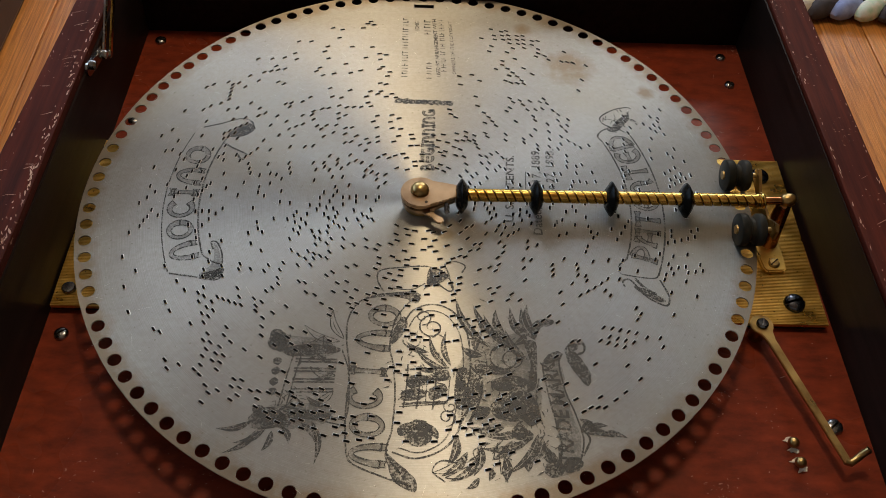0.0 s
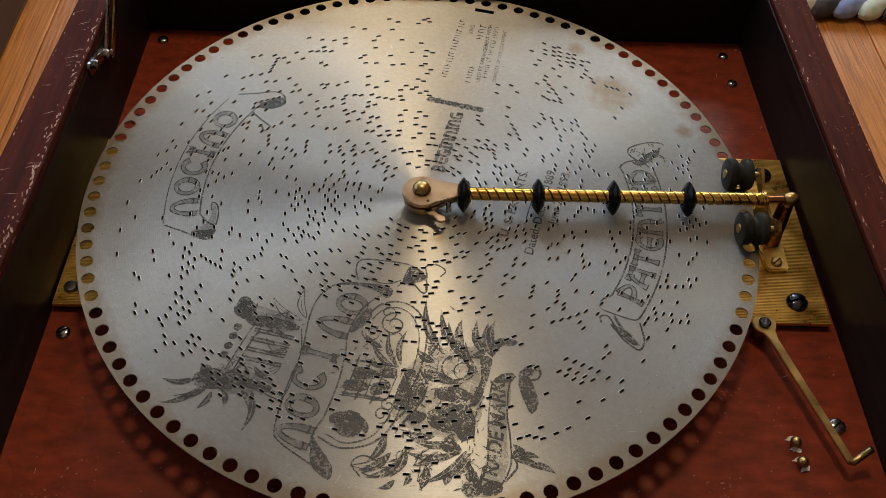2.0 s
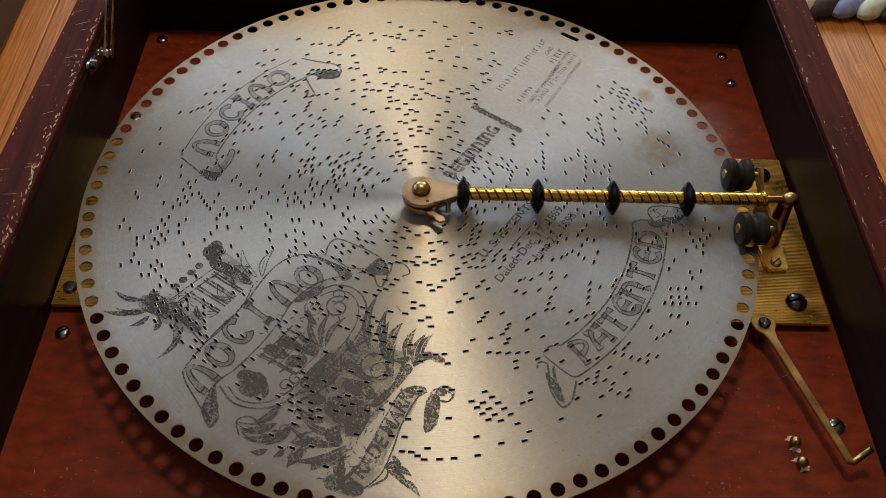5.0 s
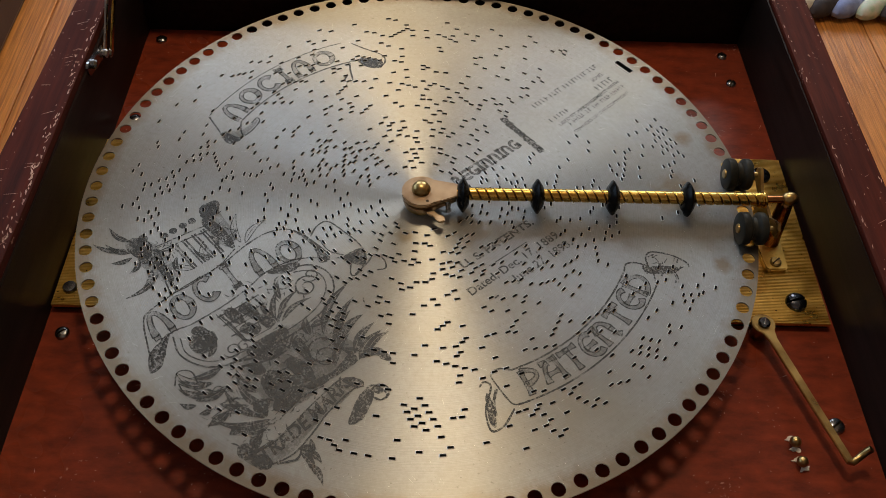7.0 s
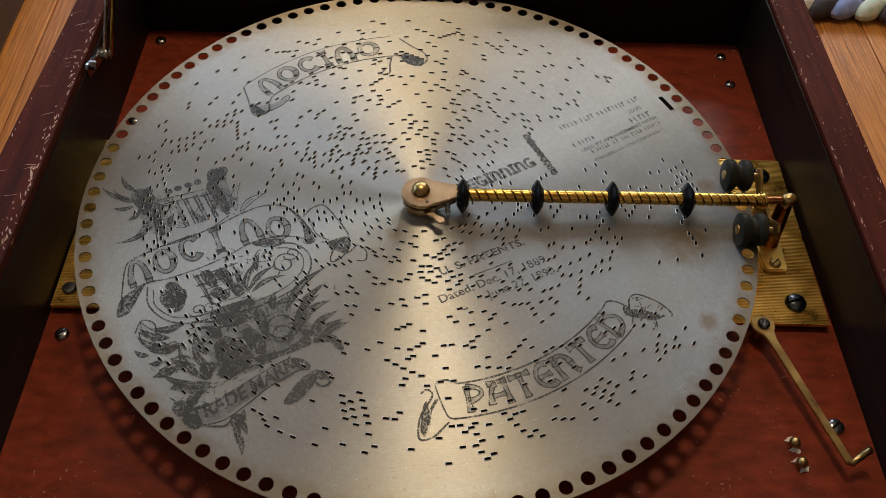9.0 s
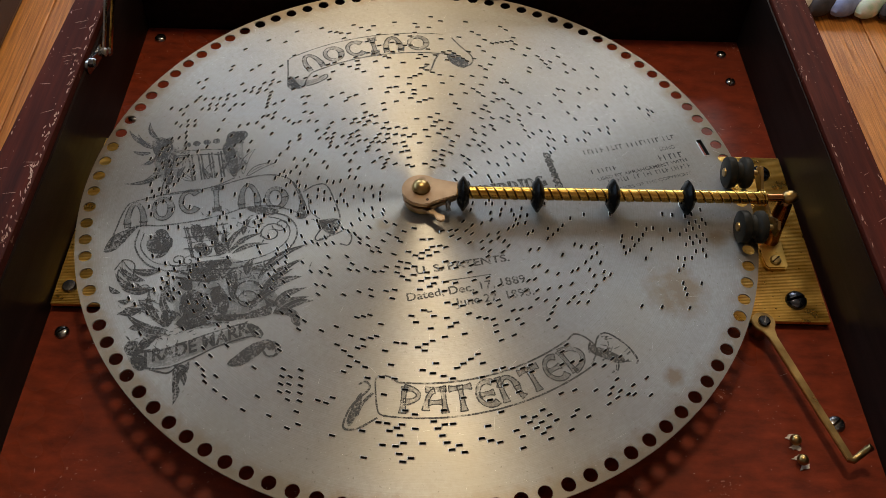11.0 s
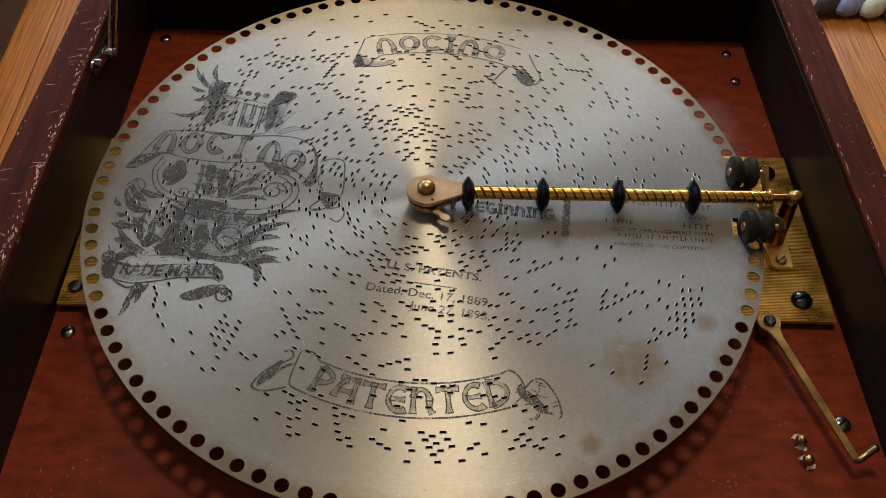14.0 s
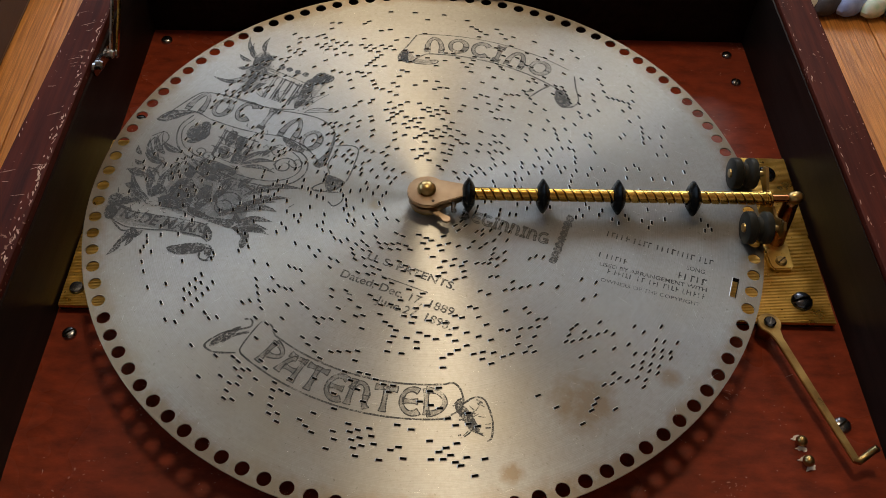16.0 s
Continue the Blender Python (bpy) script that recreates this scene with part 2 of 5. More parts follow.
def tube(points, radius, sides=10, m=None):
    """A round wire through the points."""
    bm = bmesh.new()
    pts = [Vector(p) for p in points]
    rings = []
    up = Vector((0.13, 0.21, 0.97))
    for k, p in enumerate(pts):
        d = (pts[min(k + 1, len(pts) - 1)] - pts[max(k - 1, 0)]).normalized()
        a = d.cross(up).normalized()
        b = d.cross(a)
        r = radius(k / (len(pts) - 1)) if callable(radius) else radius
        rings.append([bm.verts.new(p + r * (math.cos(2 * math.pi * j / sides) * a + math.sin(2 * math.pi * j / sides) * b)) for j in range(sides)])
    for a, b in zip(rings, rings[1:]):
        for j in range(sides):
            bm.faces.new((a[j], a[(j + 1) % sides], b[(j + 1) % sides], b[j]))
    bm.faces.new(rings[0])
    bm.faces.new(rings[-1])
    bmesh.ops.recalc_face_normals(bm, faces=bm.faces[:])
    if m is not None:
        bm.transform(m)
    return bm


def prism(outline, z0, z1, bevel=0.0):
    """A flat plate with that outline."""
    bm = bmesh.new()
    low = bm.faces.new([bm.verts.new((x, y, z0)) for x, y in outline])
    up = bmesh.ops.extrude_face_region(bm, geom=[low])
    bmesh.ops.translate(bm, verts=[v for v in up["geom"] if isinstance(v, bmesh.types.BMVert)], vec=(0, 0, z1 - z0))
    bmesh.ops.recalc_face_normals(bm, faces=bm.faces[:])
    if bevel:
        edges = [e for e in bm.edges if abs(e.verts[0].co.z - z1) < 1e-7 and abs(e.verts[1].co.z - z1) < 1e-7]
        bmesh.ops.bevel(bm, geom=edges, offset=bevel, segments=2, affect="EDGES")
    return bm


ALONG_X = Matrix.Rotation(radians(90), 4, "Y")

# ---- room ----
room_floor = tagged(new("floor", mesh_of("floor", box(-2.4, -2.2, FLOOR_Z - 0.05, 2.4, 2.6, FLOOR_Z - 0.003), MAT_FLOOR, False)), "orange-brown oak plank floor", "floor", kind="structure")


def wall(name, *b, mat=None):
    return tagged(new(name, mesh_of(name, box(*b), mat or MAT_PLASTER, False)), "plain plaster wall of the unseen room", "wall", kind="structure")


# west wall with one opening for an added window, north wall with two
wall("wall_west", -2.5, -2.2, FLOOR_Z, -2.4, -0.30, 2.3)
wall("wall_west", -2.5, 2.20, FLOOR_Z, -2.4, 2.6, 2.3)
wall("wall_west", -2.5, -0.30, FLOOR_Z, -2.4, 2.20, 0.55)
wall("wall_west", -2.5, -0.30, 1.75, -2.4, 2.20, 2.3)
# unseen east wall, coloured ochre to warm the light on the disc's right
wall("wall_east", 2.4, -2.2, FLOOR_Z, 2.5, 2.6, 2.3, mat=MAT_OCHRE_BOUNCE)
wall("wall_south", -2.5, -2.3, FLOOR_Z, 2.5, -2.2, 2.3)
wall("wall_north", -2.5, 2.6, FLOOR_Z, -1.45, 2.7, 2.3)
wall("wall_north", -0.20, 2.6, FLOOR_Z, 0.25, 2.7, 2.3)
wall("wall_north", 1.50, 2.6, FLOOR_Z, 2.5, 2.7, 2.3)
for x in (-1.45, 0.25):
    wall("wall_north", x, 2.6, FLOOR_Z, x + 1.25, 2.7, 0.83)
    wall("wall_north", x, 2.6, 2.03, x + 1.25, 2.7, 2.3)


def window(name, m, width, height):
    """An unseen white wooden window frame in the plane y = 0, its lower corner at the origin; added for an area light.
    """
    w = tagged(new(name), "unseen white painted wooden window frame, added round an area light", "window", kind="structure")
    w.matrix_basis = m
    for x0, z0, x1, z1 in ((0, 0, 0.05, height), (width - 0.05, 0, width, height), (0.05, 0, width - 0.05, 0.05), (0.05, height - 0.05, width - 0.05, height), (width / 2 - 0.02, 0.05, width / 2 + 0.02, height - 0.05)):
        part("frame_bar", box(x0, 0, z0, x1, 0.05, z1, 0.004), MAT_PLASTER, w)


window("unseen_window_1", pose(-1.45, 2.63, 0.83), 1.25, 1.20)
window("unseen_window_3", pose(0.25, 2.63, 0.83), 1.25, 1.20)
window("unseen_window_2", pose(-2.43, -0.30, 0.55, 0, 0, 90), 2.50, 1.20)
tagged(new("ceiling", mesh_of("ceiling", box(-2.5, -2.3, 2.3, 2.5, 2.7, 2.4), MAT_PLASTER, False)), "plain white plaster ceiling", "ceiling", kind="structure")

# unseen hanging lamp above the music box, added round the warm area light
lamp = thing("unseen_hanging_lamp", "unseen brass hanging lamp with an open shade, added below the ceiling", "lamp")
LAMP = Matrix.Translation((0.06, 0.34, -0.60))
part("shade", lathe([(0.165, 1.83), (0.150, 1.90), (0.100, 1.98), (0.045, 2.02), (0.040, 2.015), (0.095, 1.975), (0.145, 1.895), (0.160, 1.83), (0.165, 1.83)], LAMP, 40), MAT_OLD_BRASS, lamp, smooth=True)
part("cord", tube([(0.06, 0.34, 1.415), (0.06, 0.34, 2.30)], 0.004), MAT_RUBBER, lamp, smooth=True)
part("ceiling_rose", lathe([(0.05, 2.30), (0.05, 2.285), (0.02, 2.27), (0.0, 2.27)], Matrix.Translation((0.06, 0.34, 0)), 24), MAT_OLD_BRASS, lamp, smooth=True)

# floor planks, laid along y
rnd = random.Random(3)
plank_meshes = {}


def plank(x0, y0, w, l):
    key = (round(w, 4), round(l, 3))
    if key not in plank_meshes:
        plank_meshes[key] = mesh_of("plank", box(0.0006, 0.0006, -0.012, w - 0.0006, l - 0.0006, 0, 0.0008, 1), MAT_FLOOR, False)
    ob = new("plank", plank_meshes[key])
    ob.location = (x0, y0, FLOOR_Z)
    ob.parent = room_floor


for i in range(-11, 12):
    y = -0.7 - rnd.choice((0.0, 0.2, 0.4))
    while y < 1.3:
        l = rnd.choice((0.4, 0.6, 0.8))
        plank(i * 0.062 + 0.015, y, 0.062, l)
        y += l

# ---- the case of the music box ----
case = thing("music_box_case", "scratched mahogany music box case with dark inside, open, on the floor", "music box")
OUT_L, OUT_R = -0.2285, 0.2605


def slanted(x_back_in, x_front_in, x_out, y0, y1, z0, z1, x_out_front=None):
    """A side wall of the case."""
    return prism([(x_out if x_out_front is None else x_out_front, y0), (x_front_in, y0), (x_back_in, y1), (x_out, y1)], z0, z1)


def rounded_edges(bm, offset):
    bmesh.ops.bevel(bm, geom=[e for e in bm.edges if e.calc_length() > 0.05], offset=offset, segments=2, affect="EDGES", profile=0.6)
    return bm


part("side_wall", rounded_edges(slanted(-0.2025, -0.2140, -0.2206, FRONT - 0.02, BACK + 0.02, FLOOR_Z + 0.02, RIM + 0.004, -0.2467), 0.0012), MAT_CASE, case)
part("side_wall", rounded_edges(slanted(0.2405, 0.2415, 0.2648, FRONT - 0.02, BACK + 0.02, FLOOR_Z + 0.02, RIM - 0.002), 0.0012), MAT_CASE, case)
part("back_wall", box(-0.2020, BACK, FLOOR_Z + 0.02, 0.2400, BACK + 0.02, RIM - 0.001, 0.0012), MAT_CASE, case)
part("front_wall", box(-0.2135, FRONT - 0.02, FLOOR_Z + 0.02, 0.2410, FRONT, RIM - 0.001, 0.0012), MAT_CASE, case)
# dark lacquered lining inside the walls, its top a little below the rim
part("side_lining", slanted(-0.2010, -0.2125, -0.2100, FRONT, BACK, BED, RIM - 0.0015), MAT_INSIDE, case, "dark lacquered inner side")
part("side_lining", slanted(0.2385, 0.2400, 0.2398, FRONT, BACK, BED, RIM - 0.0045), MAT_INSIDE, case, "dark lacquered inner side")
part("back_lining", box(-0.2010, BACK - 0.001, BED, 0.2385, BACK + 0.001, RIM - 0.003), MAT_INSIDE, case, "dark lacquered inner side")
part("bedboard", box(-0.2140, FRONT, BED - 0.014, 0.2415, BACK - 0.0012, BED), MAT_BED, case, "red-stained wooden board with pale scratches")


def worn_rim(x_back, x_front, x_other, z, seed, long_marks, x_other_front=None, worn=()):
    """Pale chips along the inner and outer edge of a side wall's rim, and scratches across it."""
    rg = random.Random(seed)
    bm = bmesh.new()

    def sliver(x, y, l, w, turn):
        c, s = math.cos(turn), math.sin(turn)
        pts = []
        for u, v in ((-0.5, 0.0), (-0.2, 0.5), (0.25, 0.4), (0.5, 0.05), (0.1, -0.5), (-0.3, -0.35)):
            u, v = u * l * rg.uniform(0.8, 1.2), v * w * rg.uniform(0.6, 1.3)
            pts.append(bm.verts.new((x + c * u - s * v, y + s * u + c * v, z + 0.00012)))
        f = bm.faces.new(pts)
        f.normal_update()
        if f.normal.z < 0:
            f.normal_flip()

    def edge(y):
        return x_front + (x_back - x_front) * (y - FRONT) / (BACK - FRONT)

    def far_edge(y):
        return x_other if x_other_front is None else x_other_front + (x_other - x_other_front) * (y - FRONT) / (BACK - FRONT)

    way = 1 if x_other > x_back else -1
    for _ in range(50):
        y = rg.uniform(-0.16, 0.19)
        sliver(edge(y) + way * (0.0013 + abs(rg.gauss(0, 0.0005))), y, rg.uniform(0.0008, 0.0045), rg.uniform(0.0003, 0.0008), math.pi / 2 + rg.uniform(-0.15, 0.15))
    for _ in range(26):
        y = rg.uniform(-0.16, 0.19)
        sliver(far_edge(y) - way * (0.0013 + abs(rg.gauss(0, 0.0006))), y, rg.uniform(0.0008, 0.003), rg.uniform(0.0003, 0.0008), math.pi / 2 + rg.uniform(-0.2, 0.2))
    for _ in range(long_marks):
        y = rg.uniform(-0.05, 0.16)
        t = rg.uniform(0.1, 0.8)
        sliver(edge(y) * (1 - t) + far_edge(y) * t, y, rg.uniform(0.004, 0.011), rg.uniform(0.0002, 0.0004), rg.choice((0.25, 0.3, 0.35)) + rg.uniform(-0.3, 0.3))
    for _ in range(40):
        y, t = rg.uniform(-0.16, 0.19), rg.random()
        sliver(edge(y) * (1 - t) + far_edge(y) * t, y, rg.uniform(0.0003, 0.0010), rg.uniform(0.0002, 0.0005), rg.uniform(0, 3.1))
    for y0, y1, count in worn:
        for _ in range(count):
            y = rg.uniform(y0, y1)
            sliver(edge(y) + way * (0.0012 + abs(rg.gauss(0, 0.0024))), y, rg.uniform(0.001, 0.005), rg.uniform(0.0004, 0.0011), math.pi / 2 + rg.uniform(-0.5, 0.5))
    return tagged(part("rim_wear", bm, MAT_CHIP, case, "pale chips and scratches"), kind="stuff")


worn_rim(-0.2025, -0.2140, -0.2215, RIM + 0.004, 4, 13, -0.2455, ((-0.075, 0.035, 55), (0.035, 0.12, 22)))
worn_rim(0.2405, 0.2415, 0.2648, RIM - 0.002, 9, 2)


def board_specks(seed=6):
    """Pale specks and short scratches in the stain of the red board."""
    rg = random.Random(seed)
    bm = bmesh.new()
    for _ in range(420):
        x, y = rg.uniform(-0.205, 0.238), rg.uniform(-0.19, 0.19)
        if math.hypot(x, y) < 0.188:
            continue
        l, w, a = rg.uniform(0.0003, 0.0011), rg.uniform(0.0002, 0.0006), rg.uniform(0, 3.1)
        if rg.random() < 0.08:
            l, w = rg.uniform(0.003, 0.007), 0.0003
        c, s = math.cos(a), math.sin(a)
        pts = [bm.verts.new((x + c * u * l - s * v * w, y + s * u * l + c * v * w, BED + 0.0001)) for u, v in ((-0.5, 0), (0, 0.5), (0.5, 0.1), (0.1, -0.5))]
        f = bm.faces.new(pts)
        f.normal_update()
        if f.normal.z < 0:
            f.normal_flip()
    tagged(part("board_specks", bm, MAT_CHIP, case, "pale specks"), kind="stuff")


board_specks()
part("plinth", box(-0.252, FRONT - 0.03, FLOOR_Z, 0.272, BACK + 0.03, FLOOR_Z + 0.02, 0.004), MAT_CASE, case)

# ---- ribbed gilt bedplate ----
def ribbed_plate(x0, x1, y0, y1, z0, z1, pitch):
    bm = bmesh.new()
    n = int((y1 - y0) / pitch)
    prof = [(y0, z0), (y0, z1 - 0.0003)]
    for k in range(n):
        y = y0 + k * pitch
        prof += [(y + 0.22 * pitch, z1), (y + 0.68 * pitch, z1), (y + 0.84 * pitch, z1 - 0.00045), (y + pitch, z1 - 0.0003)]
    prof += [(y1, z1 - 0.0003), (y1, z0)]
    a = [bm.verts.new((x0, y, z)) for y, z in prof]
    b = [bm.verts.new((x1, y, z)) for y, z in prof]
    for k in range(len(prof) - 1):
        bm.faces.new((a[k], b[k], b[k + 1], a[k + 1]))
    bm.faces.new((a[-1], b[-1], b[0], a[0]))
    bm.faces.new(a)
    bm.faces.new(b)
    bmesh.ops.recalc_face_normals(bm, faces=bm.faces[:])
    return bm


PLATE = BED + 0.0055
bedplate = thing("bedplate", "gilt cast-iron bedplate with fine ribs, screwed to red board", "bedplate")
bedplate.matrix_basis = Matrix.Translation((-0.2062, -0.0607, 0)) @ Matrix.Rotation(radians(-0.82), 4, "Z") @ Matrix.Translation((0.2062, 0.0607, 0))
# black box added below the ribbed face for the shaded gap at its edge
part("gap_shade", box(-0.2065, -0.0596, BED, 0.2350, 0.0697, BED + 0.0030, 0.0004), MAT_SHADE_BLACK, bedplate, "black box for the shaded gap beneath")
part("ribbed_face", ribbed_plate(-0.2065, 0.2352, -0.0605, 0.0705, BED + 0.0032, PLATE, 0.00108), MAT_GOLD, bedplate)


# ---- the perforated tune disc ----
R_DISC, THICK = 0.1960, 0.0008
N_RIM, R_HOLE, HOLE = 100, 0.1905, 0.0036
SLOT_L, SLOT_W = 0.0031, 0.00122
TRACK0, PITCH, TRACKS = 0.0245, 0.00192, 79


def blank(r, deg):
    """Where the disc carries no slots: round the printed song title."""
    d = deg % 360
    if r > 0.168 and not (15 < d < 35 or 195 < d < 235 or 275 < d < 300):
        return True
    if 77 < d < 100 and 0.055 < r < 0.19:
        return True
    return False


def tune(seed=11):
    """Slots track by track: single notes, and runs that climb from track to track."""
    rg = random.Random(seed)
    tracks = [[] for _ in range(TRACKS)]

    def free(k, deg):
        if not 0 <= k < TRACKS:
            return False
        r = TRACK0 + PITCH * k
        if blank(r, deg):
            return False
        for j in (k - 1, k, k + 1):
            if 0 <= j < TRACKS:
                near = math.degrees((SLOT_L * (1.25 if j == k else 0.75)) / r)
                if any(abs((deg - o + 180) % 360 - 180) < near for o in tracks[j]):
                    return False
        return True

    def put(k, deg):
        if free(k, deg):
            tracks[k].append(deg)

    # dense blocks of quick notes: angle, track, rows, columns
    for deg, k0, rows, cols in ((252, 67, 4, 7), (214, 60, 3, 4), (225, 66, 3, 4), (236, 68, 3, 4), (318, 62, 4, 3), (341, 70, 6, 2), (66, 72, 4, 7), (24, 72, 3, 3), (282, 66, 3, 4), (8, 71, 5, 3), (350, 68, 5, 2)):
        r = TRACK0 + PITCH * k0
        step = math.degrees(0.0056 / r)
        for j in range(rows):
            for i in range(cols):
                if rg.random() < 0.88:
                    put(k0 + 2 * j - rows + (i % 2), deg + (i - cols / 2) * step + j * step * 0.35)
    beat = 360 / 128
    for b in range(128):
        deg = b * beat + rg.uniform(-0.2, 0.2)
        for _ in range(rg.choice((3, 4, 4, 5, 6))):
            put(int(TRACKS * rg.random() ** 0.92), deg + rg.choice((0, 0, beat / 2, beat / 4)))
    for _ in range(165):
        k, deg, s = rg.randrange(3, TRACKS), rg.uniform(0, 360), rg.choice((-1, 1, 1, 2))
        r = TRACK0 + PITCH * k
        step = math.degrees(rg.uniform(0.0030, 0.0052) / r)
        for i in range(rg.choice((2, 3, 3, 4, 5))):
            put(k + s * i, deg + i * step)
    for _ in range(360):
        put(int(TRACKS * rg.random() ** 1.15), rg.uniform(0, 360))
    return [sorted(d % 360 for d in t) for t in tracks]


TUNE = tune()


def in_slot(x, y, grow=0.0001):
    """Whether a point of the disc lies in a slot."""
    rad = math.hypot(x, y)
    k = round((rad - TRACK0) / PITCH)
    if not 0 <= k < TRACKS:
        return False
    rk = TRACK0 + PITCH * k
    if abs(rad - rk) > SLOT_W / 2 + grow:
        return False
    near = math.degrees((SLOT_L / 2 + grow) / rk)
    deg = math.degrees(math.atan2(y, x))
    return any(abs((deg - o + 180) % 360 - 180) < near for o in TUNE[k])


def disc_mesh():
    """A sheet of ring strips; the slots and rim holes are gaps with walls."""
    verts, faces, burrs, inner = [], [], [], []
    h = THICK

    def point(r, a, z):
        verts.append((r * math.cos(a), r * math.sin(a), z))
        return len(verts) - 1

    def strip(r0, r1, a0, a1):
        n = max(1, int(math.ceil(math.degrees(a1 - a0) / 1.5)))
        cols = []
        for k in range(n + 1):
            a = a0 + (a1 - a0) * k / n
            cols.append((point(r0, a, 0), point(r1, a, 0), point(r0, a, -h), point(r1, a, -h)))
        for p, q in zip(cols, cols[1:]):
            faces.append((p[0], p[1], q[1], q[0]))
            faces.append((p[2], q[2], q[3], p[3]))

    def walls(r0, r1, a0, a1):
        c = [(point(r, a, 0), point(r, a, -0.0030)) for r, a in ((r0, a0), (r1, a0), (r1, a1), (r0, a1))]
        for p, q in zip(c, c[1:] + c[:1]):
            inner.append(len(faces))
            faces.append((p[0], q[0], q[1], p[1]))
        # raised burr round the slot; its highlight is put into a paler colour
        g = 0.00032
        ga = g / ((r0 + r1) / 2)
        low = [point(r, a, 0.00002) for r, a in ((r0 - g, a0 - ga), (r1 + g, a0 - ga), (r1 + g, a1 + ga), (r0 - g, a1 + ga))]
        top = [point(r, a, 0.00030) for r, a in ((r0, a0), (r1, a0), (r1, a1), (r0, a1))]
        for k in range(4):
            n = (k + 1) % 4
            burrs.append(len(faces))
            faces.append((low[k], low[n], top[n], top[k]))
            faces.append((top[k], top[n], c[n][0], c[k][0]))

    two = 2 * math.pi
    edge = 0.0035
    slot_bands = []
    for k, t in enumerate(TUNE):
        r = TRACK0 + PITCH * k
        slot_bands.append((r - SLOT_W / 2, r + SLOT_W / 2, [(radians(d), SLOT_L / r) for d in t]))
    slot_bands.append((0.1795, 0.1830, [(radians(89.5), 0.0135 / 0.181)]))
    at = edge
    for r0, r1, slots in slot_bands:
        if r0 > at + 1e-6:
            strip(at, r0, 0, two)
        slots = sorted(((a % two) - w / 2, (a % two) + w / 2) for a, w in slots)
        if not slots:
            strip(r0, r1, 0, two)
        else:
            for (a0, a1), (b0, b1) in zip(slots, slots[1:] + [(slots[0][0] + two, 0)]):
                strip(r0, r1, a1, b0)
                walls(r0, r1, a0, a1)
        at = r1
    lo, hi = R_HOLE - 0.0044, R_HOLE + 0.0044
    strip(at, lo, 0, two)
    strip(hi, R_DISC, 0, two)
    # rim holes, one in each cell
    cell = two / N_RIM
    steps = 20
    for k in range(N_RIM):
        c = k * cell + radians(3.3)
        ring, out = [], []
        for j in range(steps):
            b = two * j / steps
            ux, uy = math.cos(b), math.sin(b)
            s = min((hi - R_HOLE) / max(abs(ux), 1e-9), (cell / 2 * R_HOLE) / max(abs(uy), 1e-9))
            r_in, a_in = R_HOLE + HOLE * ux, c + HOLE * uy / R_HOLE
            r_out, a_out = R_HOLE + s * ux, c + s * uy / R_HOLE
            ring.append((point(r_in, a_in, 0), point(r_in, a_in, -h)))
            out.append((point(r_out, a_out, 0), point(r_out, a_out, -h)))
        for j in range(steps):
            n = (j + 1) % steps
            faces.append((ring[j][0], out[j][0], out[n][0], ring[n][0]))
            faces.append((ring[j][1], ring[n][1], out[n][1], out[j][1]))
            faces.append((ring[j][0], ring[n][0], ring[n][1], ring[j][1]))
        # corners of the cell
        for sr, sa in ((1, 1), (1, -1), (-1, 1), (-1, -1)):
            best = [j for j in range(steps) if math.cos(two * j / steps) * sr > 0 and math.sin(two * j / steps) * sa > 0]
            tops = sorted(best, key=lambda j: abs(math.cos(two * j / steps)))
            for z in (0, 1):
                corner = point(R_HOLE + sr * (hi - R_HOLE), c + sa * cell / 2, -h * z)
                for i, j in zip(tops, tops[1:]):
                    pi, pj = verts[out[i][z]], verts[out[j][z]]
                    area2 = (pi[0] - verts[corner][0]) * (pj[1] - verts[corner][1]) - (pi[1] - verts[corner][1]) * (pj[0] - verts[corner][0])
                    if abs(area2) > 1e-10:
                        faces.append((corner, out[i][z], out[j][z]))
    # outer edge
    ring = [(point(R_DISC, two * k / 360, 0), point(R_DISC, two * k / 360, -h)) for k in range(360)]
    for p, q in zip(ring, ring[1:] + ring[:1]):
        faces.append((p[0], p[1], q[1], q[0]))
    me = bpy.data.meshes.new("disc_sheet")
    me.from_pydata(verts, [], faces)
    me.materials.append(MAT_DISC)
    me.materials.append(MAT_GLINT_WEAR)
    me.materials.append(MAT_SHADE_BLACK)
    # slot walls are coloured black for the shade down in the slots
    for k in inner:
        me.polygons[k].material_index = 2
    for k in burrs:
        me.polygons[k].material_index = 1
    bm = bmesh.new()
    bm.from_mesh(me)
    # flat top faces look up, flat under faces look down
    for f in bm.faces:
        f.normal_update()
        zc = f.calc_center_median().z
        if abs(f.normal.z) > 0.5 and (f.normal.z > 0) != (zc > -h / 2):
            f.normal_flip()
    bm.to_mesh(me)
    bm.free()
    return me


DISC_POSE = pose(-0.0001, 0.0019, 0.0065, 0.967, -0.202, 0)
music_disc = thing("music_disc", "perforated steel tune disc with worn grey print, turning over the bedplate", "music disc")
sheet = new("sheet", disc_mesh())
sheet.parent = music_disc


